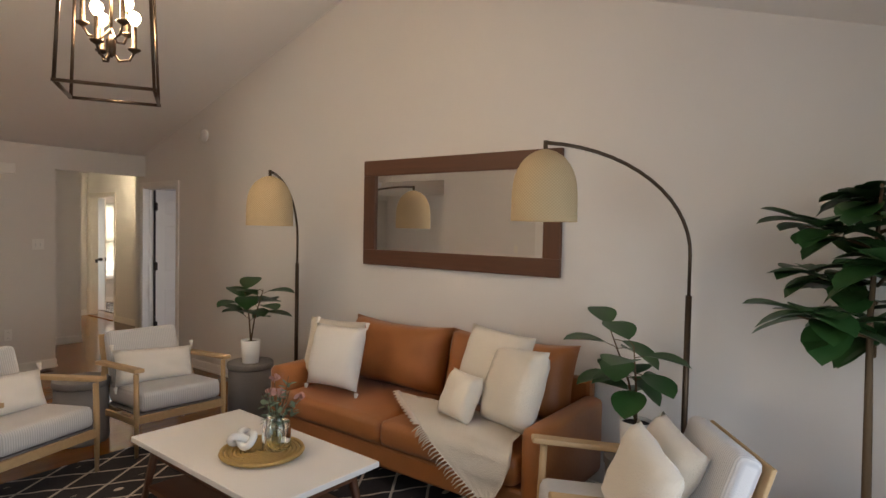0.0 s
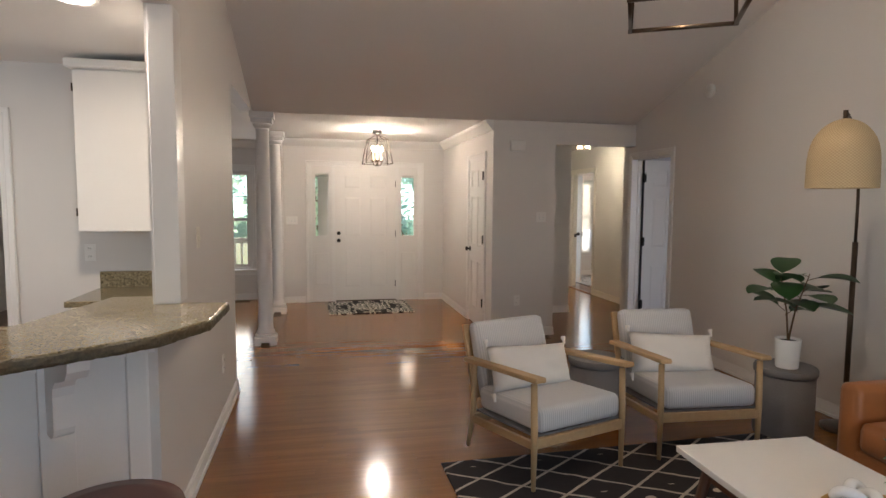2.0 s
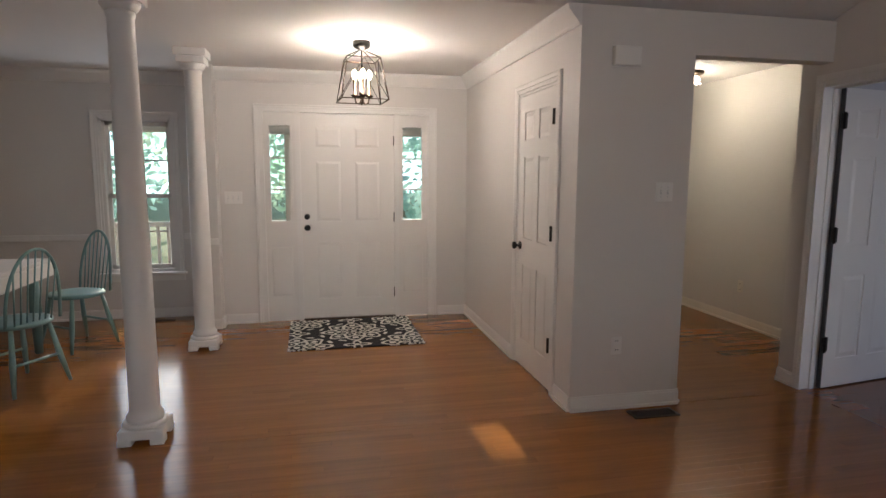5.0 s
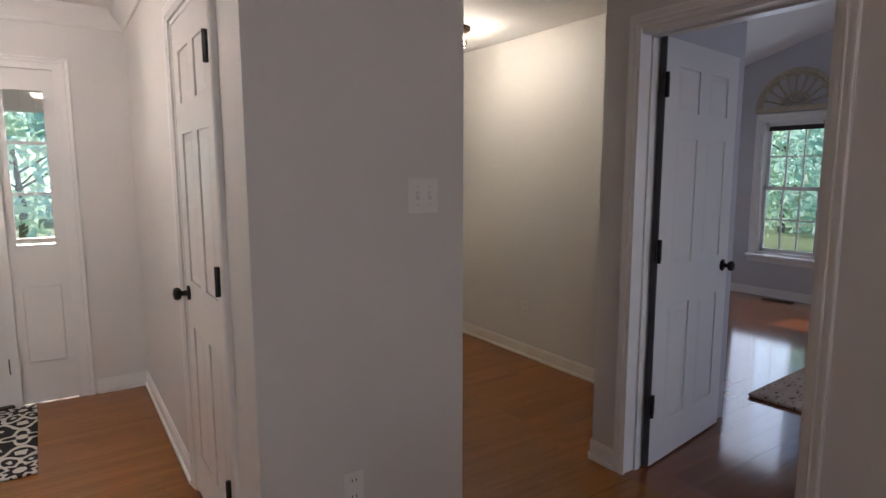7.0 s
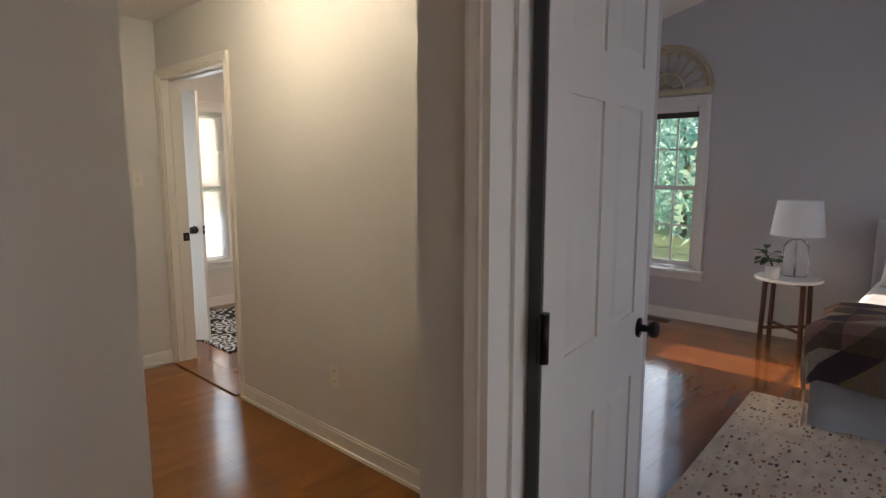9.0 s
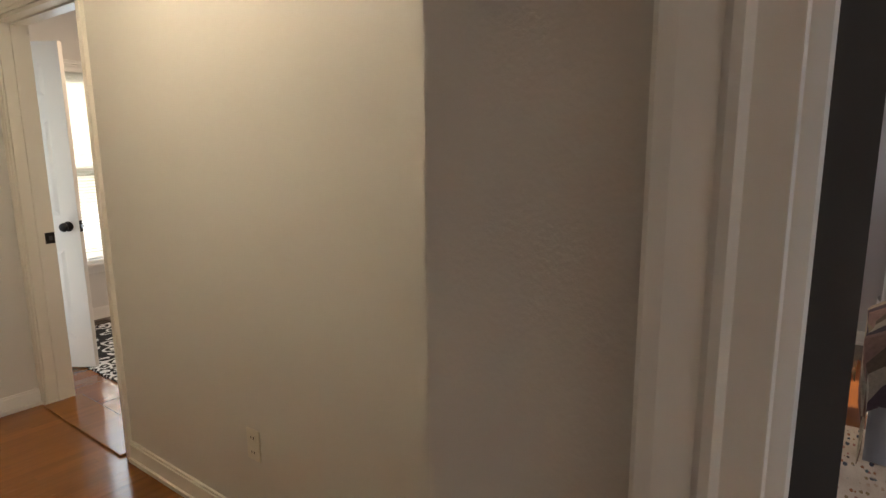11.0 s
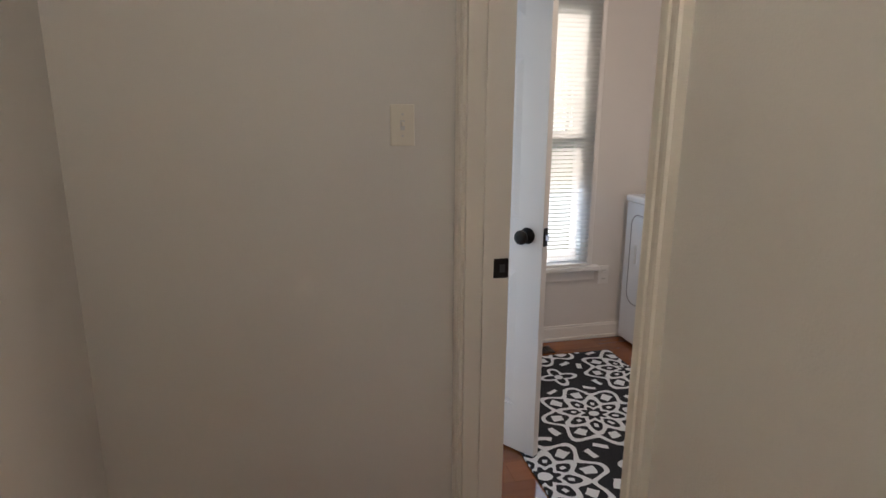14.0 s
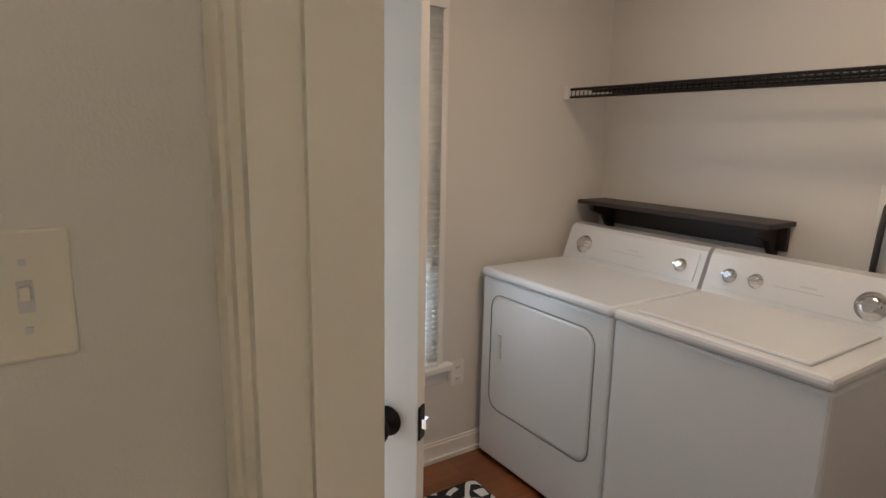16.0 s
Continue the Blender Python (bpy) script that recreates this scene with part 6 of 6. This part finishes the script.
arch = thing("arched_fan_panel", "distressed cream carved wooden fan arch above the window", "wall decor", 8.335, 8.49, 2.115)
bm = bmesh.new()
def arc_pts(r, n=24):
    return [(0, -r * math.cos(math.pi * k / n), r * math.sin(math.pi * k / n)) for k in range(n + 1)]
bm_tube(bm, arc_pts(0.40), 0.024, 6)
bm_tube(bm, arc_pts(0.365), 0.012, 6)
part("outer_arch", bm, AGEDCREAM, arch)
bx("base_rail", (-0.03, 0.012, -0.42, 0.42, -0.035, 0.02), AGEDCREAM, arch, bevel=0.006)
bm = bmesh.new()
bm_tube(bm, arc_pts(0.16), 0.014, 6)
bm_tube(bm, arc_pts(0.07), 0.014, 6)
part("inner_arch", bm, AGEDCREAM, arch)
for k in range(1, 10):
    a = math.pi * k / 10
    bm = bmesh.new()
    bm_tube(bm, [(0, -0.16 * math.cos(a), 0.16 * math.sin(a)), (0, -0.36 * math.cos(a), 0.36 * math.sin(a))], [0.007, 0.013], 6)
    bm_tube(bm, [(0, -0.06 * math.cos(a), 0.06 * math.sin(a)), (0, -0.15 * math.cos(a), 0.15 * math.sin(a))], [0.005, 0.008], 6)
    part("spoke", bm, AGEDCREAM, arch)
for k in range(10):
    a0, a1 = math.pi * k / 10, math.pi * (k + 1) / 10
    bm = bmesh.new()
    mid_a = (a0 + a1) / 2
    pts = []
    for q in range(7):
        a = a0 + (a1 - a0) * q / 6
        rr = 0.31 + 0.045 * math.sin(math.pi * q / 6)
        pts.append((0, -rr * math.cos(a), rr * math.sin(a)))
    bm_tube(bm, pts, 0.007, 5)
    part("scallop", bm, AGEDCREAM, arch)

# rolled-up blind at the bedroom window
rb = thing("rolled_blind", "dark raised blind at the top of the bedroom window", "blind", 8.40, 8.49, 1.91)
bx("head_rail", (-0.02, 0.02, -0.28, 0.28, 0.02, 0.06), PLATEW, rb)
bx("blind_bundle", (-0.015, 0.015, -0.28, 0.28, -0.03, 0.02), ESPRESSO, rb, "dark stacked slats")

# ---- the dining room ----
TEAL = mat("teal_painted_wood", (0.20, 0.36, 0.37), 0.4, var=0.12, scale=14)


def windsor(x, y, rz):
    c = thing("dining_chair", "teal painted spindle-back dining chair", "chair", x, y, 0, rz, group="dining chairs")
    bm = bmesh.new()
    bm_lathe(bm, ((0.19, 0.43), (0.215, 0.44), (0.215, 0.46), (0.18, 0.468), (0.02, 0.458)), 28)
    part("seat", bm, TEAL, c)
    for sx in (-1, 1):
        for sy in (-1, 1):
            bm = bmesh.new()
            bm_tube(bm, [(sx * 0.13, sy * 0.13, 0.44), (sx * 0.165, sy * 0.17, 0.2), (sx * 0.20, sy * 0.21, 0)], [0.014, 0.02, 0.011], 10)
            part("leg", bm, TEAL, c)
    for sy in (-1, 1):
        bm = bmesh.new()
        bm_tube(bm, [(-0.165, sy * 0.17, 0.2), (0.165, sy * 0.17, 0.2)], 0.010, 8)
        part("stretcher", bm, TEAL, c)
    bm = bmesh.new()
    hoop = []
    for k in range(21):
        a = math.pi * k / 20
        hoop.append((-0.19 * math.cos(a), 0.17 + 0.07 * math.sin(a), 0.46 + 0.50 * math.sin(a) ** 0.75))
    bm_tube(bm, hoop, 0.011, 8)
    part("hoop", bm, TEAL, c)
    for k in range(7):
        s = (k - 3) / 3 * 0.14
        bm = bmesh.new()
        z = 0.46 + 0.49 * math.sqrt(max(0.05, 1 - (s / 0.19) ** 2)) ** 0.75
        bm_tube(bm, [(s * 0.9, 0.165, 0.46), (s * 1.05, 0.17 + 0.07 * (z - 0.46) / 0.5, z)], 0.006, 6)
        part("spindle", bm, TEAL, c)


windsor(-1.48, 9.02, -35)
windsor(-1.50, 8.05, -120)
dt = thing("dining_table", "white-washed dining table with teal base", "table", -2.12, 8.45, 0)
bx("tabletop", (-0.75, 0.50, -0.5, 0.5, 0.73, 0.765), WHITEFAB, dt, "pale tablecloth-covered top", 0.01)
bx("cloth_drop", (-0.76, 0.51, -0.51, 0.51, 0.62, 0.735), WHITEFAB, dt, "white cloth edge", 0.01)
for sx in (-0.65, 0.40):
    for sy in (-0.4, 0.4):
        bm = bmesh.new()
        bm_tube(bm, [(sx, sy, 0.62), (sx, sy, 0.3), (sx, sy, 0)], [0.035, 0.045, 0.028], 12)
        part("leg", bm, TEAL, dt)

# ---- outside ----
sbox("porch_floor", (-4.5, 4.0, 9.75, 11.9, -0.16, -0.06), PORCHP, "grey painted porch floor")
sbox("porch_roof", (-4.8, 4.2, 9.7, 11.75, 2.45, 2.6), TRIM, "white porch ceiling")
rail = thing("porch_railing", "white porch railing with square balusters", "railing", 0, 11.7, -0.06)
bx("top_rail", (-4.4, 4.0, -0.03, 0.03, 0.84, 0.90), TRIM, rail)
bx("bottom_rail", (-4.4, 4.0, -0.03, 0.03, 0.08, 0.13), TRIM, rail)
for k in range(70):
    bx("baluster", (-4.38 + k * 0.12, -4.345 + k * 0.12, -0.017, 0.017, 0.13, 0.84), TRIM, rail)
# deep beam added so that sun enters only by the side lights' bottom panes
sbox("porch_shade_beam", (-4.8, 4.2, 11.62, 11.78, 1.97, 2.45), TRIM, "white porch beam added to block the higher sun")
for x in (-2.35, 0.24, 2.9, -4.0):
    pc = thing("porch_column", "white square porch column", "column", x, 11.68, -0.06, group="porch columns")
    bx("shaft", (-0.125, 0.125, -0.125, 0.125, 0, 2.02), TRIM, pc)
    bx("foot", (-0.14, 0.14, -0.14, 0.14, 0, 0.18), TRIM, pc)


def outdoor_tree(x, y, h, r, seed, material, low=-0.9, clumps=36):
    t = thing("tree", "leafy green tree outside", "tree", x, y, -0.6, group="garden trees")
    q = random.Random(seed)
    bm = bmesh.new()
    bm_tube(bm, [(0, 0, 0), (0.1, 0.05, h * 0.3), (-0.05, 0.1, h * 0.75)], [0.11, 0.08, 0.03], 8)
    for k in range(6):
        a, z = q.uniform(0, 6.28), h * q.uniform(0.25, 0.6)
        bm_tube(bm, [(0, 0, z), (r * 0.45 * math.cos(a), r * 0.45 * math.sin(a), z + h * 0.12), (r * 0.8 * math.cos(a), r * 0.8 * math.sin(a), z + h * 0.2)], [0.035, 0.022, 0.01], 6)
    part("trunk", bm, BARK, t)
    verts, faces = [], []
    for k in range(clumps):
        a, e = q.uniform(0, 6.28), q.uniform(low, 1)
        rr = r * q.uniform(0.35, 1.0) * math.sqrt(max(0.1, 1 - e * e * 0.8))
        c = Vector((rr * math.cos(a), rr * math.sin(a), h * 0.52 + e * h * 0.42))
        for i in range(16):
            d = Vector((q.gauss(0, 0.35), q.gauss(0, 0.35), q.gauss(0, 0.28)))
            n1 = Vector((q.gauss(0, 1), q.gauss(0, 1), q.gauss(0, 1))).normalized()
            n2 = n1.orthogonal().normalized()
            s = q.uniform(0.08, 0.17)
            o = len(verts)
            for aa, bb in ((-1, 0), (0, -0.6), (1.2, 0), (0, 0.6)):
                verts.append(tuple(c + d + n1 * s * aa + n2 * s * bb))
            faces.append((o, o + 1, o + 2, o + 3))
    me = bpy.data.meshes.new("crown")
    me.from_pydata(verts, [], faces)
    me.materials.append(material)
    ob = new("crown", me)
    ob.parent = t


k = 0
for x, y, h, r in ((-6, 19, 7, 2.8), (-1.4, 21, 8, 2.6), (2.6, 19, 3.7, 1.5), (0.9, 21.5, 4.0, 1.7), (-4, 25, 9, 3.4), (-9, 24, 9, 3.5), (16, 34, 9, 3.5),
                   (30, 16.5, 9, 3.6), (33, 20.5, 11, 4.0), (27, 21.5, 8, 3.2), (38, 17, 12, 4.5), (12.5, 24, 7, 2.4)):
    outdoor_tree(x, y, h, r, 40 + k, (FOLIAGE, FOLIAGE2)[k % 2], -0.9, 190 if x > 25 else 60)
    k += 1
for x, y, h, r in ((20, 12.6, 4.2, 1.7), (21.5, 15.0, 4.6, 1.9), (23, 17.4, 4.4, 2.0), (19, 10.5, 4.0, 1.7)):
    outdoor_tree(x, y, h, r, 90 + k, (FOLIAGE, FOLIAGE2)[k % 2], -1.0, 130)
    k += 1
# two tall dense trees added only to keep sun off the left side light
outdoor_tree(-0.35, 24, 11, 1.1, 78, FOLIAGE, -0.5, 110)
outdoor_tree(0.0, 28, 14, 1.0, 79, FOLIAGE2, -0.4, 110)
# glowing boards added far off to brighten the views through the windows
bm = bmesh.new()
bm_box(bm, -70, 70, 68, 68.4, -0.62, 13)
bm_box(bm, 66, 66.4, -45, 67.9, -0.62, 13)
structure("backdrop", bm, BACKDROP_GLOW, "glowing pale green backdrop in place of hazy distance")


# ---- floor boards, last ----
def boards(x0, x1, y0, y1, width, seed, material, lengths, top=0.0):
    """Rows of boards along x: yields (x0, x1, y0, y1) of each board."""
    q = random.Random(seed)
    y = y0
    while y < y1 - 0.004:
        x = x0 - q.uniform(0, lengths[1])
        while x < x1:
            e = x + q.uniform(*lengths)
            a, b = max(x, x0), min(e, x1)
            if b - a > 0.03:
                yield a, b, y, min(y + width, y1)
            x = e
        y += width


def lay(name, rects, material, label, gap=0.00012, z=0.0):
    verts, faces = [], []
    for a, b, c, d in rects:
        o = len(verts)
        for zz, g in ((z - 0.012, gap), (z - 0.0012, gap), (z, gap + 0.0002)):
            verts += [(a + g, c + g, zz), (b - g, c + g, zz), (b - g, d - g, zz), (a + g, d - g, zz)]
        for lv in (0, 4):
            for k in range(4):
                faces.append((o + lv + k, o + lv + (k + 1) % 4, o + lv + 4 + (k + 1) % 4, o + lv + 4 + k))
        faces.append((o + 8, o + 9, o + 10, o + 11))
    me = bpy.data.meshes.new(name)
    me.from_pydata(verts, [], faces)
    me.materials.append(material)
    return tagged(new(name, me), label, kind="stuff")


LEN = (0.35, 1.5)
oak = []
oak += boards(-0.52, XE, -1.12, YC, 0.0572, 1, OAK, LEN)
oak += boards(-0.52, 2.03, YC + 0.0036, YF, 0.0572, 2, OAK, LEN)
oak += boards(-4.08, -0.52, 5.165, 9.95, 0.0572, 3, OAK, LEN)
oak += boards(2.77, XE, YC + 0.0036, 8.14, 0.0572, 4, OAK, LEN)
oak += boards(XE, XL, 7.13, 8.1368, 0.0572, 5, OAK, LEN)
oak += boards(3.41, XL, 8.1368, 10.55, 0.0572, 6, OAK, LEN)
oak += boards(-4.08, -0.64, -1.12, 5.05, 0.0572, 9, OAK, LEN)
near = [r for r in oak if 5.0 < r[2] < 8.6 and r[0] > -0.6 and r[1] - r[0] > 0.25][:300]
rest = [r for r in oak if r not in set(near)]
lay("floor_boards", rest, OAK, "honey-stained oak strip boards")
floor_ob = bpy.data.objects["floor"]
shared = {}
for a, b, c, d in near:
    L, W = math.ceil((b - a) * 10) / 10, round(d - c, 4)
    if (L, W) not in shared:
        g = 0.00012
        vs, fs = [], []
        for zz, e in ((-0.012, g), (-0.0012, g), (0, g + 0.0002)):
            vs += [(-L / 2 + e, -W / 2 + e, zz), (L / 2 - e, -W / 2 + e, zz), (L / 2 - e, W / 2 - e, zz), (-L / 2 + e, W / 2 - e, zz)]
        for lv in (0, 4):
            for k in range(4):
                fs.append((lv + k, lv + (k + 1) % 4, lv + 4 + (k + 1) % 4, lv + 4 + k))
        fs.append((8, 9, 10, 11))
        me = bpy.data.meshes.new("plank")
        me.from_pydata(vs, [], fs)
        me.materials.append(OAK)
        shared[(L, W)] = me
    p = new("plank", shared[(L, W)])
    p.location = ((a + b) / 2, (c + d) / 2, 0)
    p.scale = ((b - a) / L, 1, 1)
    p.parent = floor_ob
wide = list(boards(3.93, 8.35, 3.62, 7.045, 0.127, 11, LAMINATE, (1.2, 1.25)))
wide += boards(4.70, 8.35, 7.045, 9.35, 0.127, 12, LAMINATE, (1.2, 1.25))
wide += boards(XE + 0.0, 3.93, 6.17, 6.93, 0.127, 13, LAMINATE, (1.2, 1.25))
wide += boards(XL + 0.14, 6.80, 9.59, 12.03, 0.127, 14, LAMINATE, (1.2, 1.25))
wide += boards(4.5, XL + 0.14, 10.665, 12.03, 0.127, 15, LAMINATE, (1.2, 1.25))
lay("laminate_boards", wide, LAMINATE, "glossy reddish laminate boards")
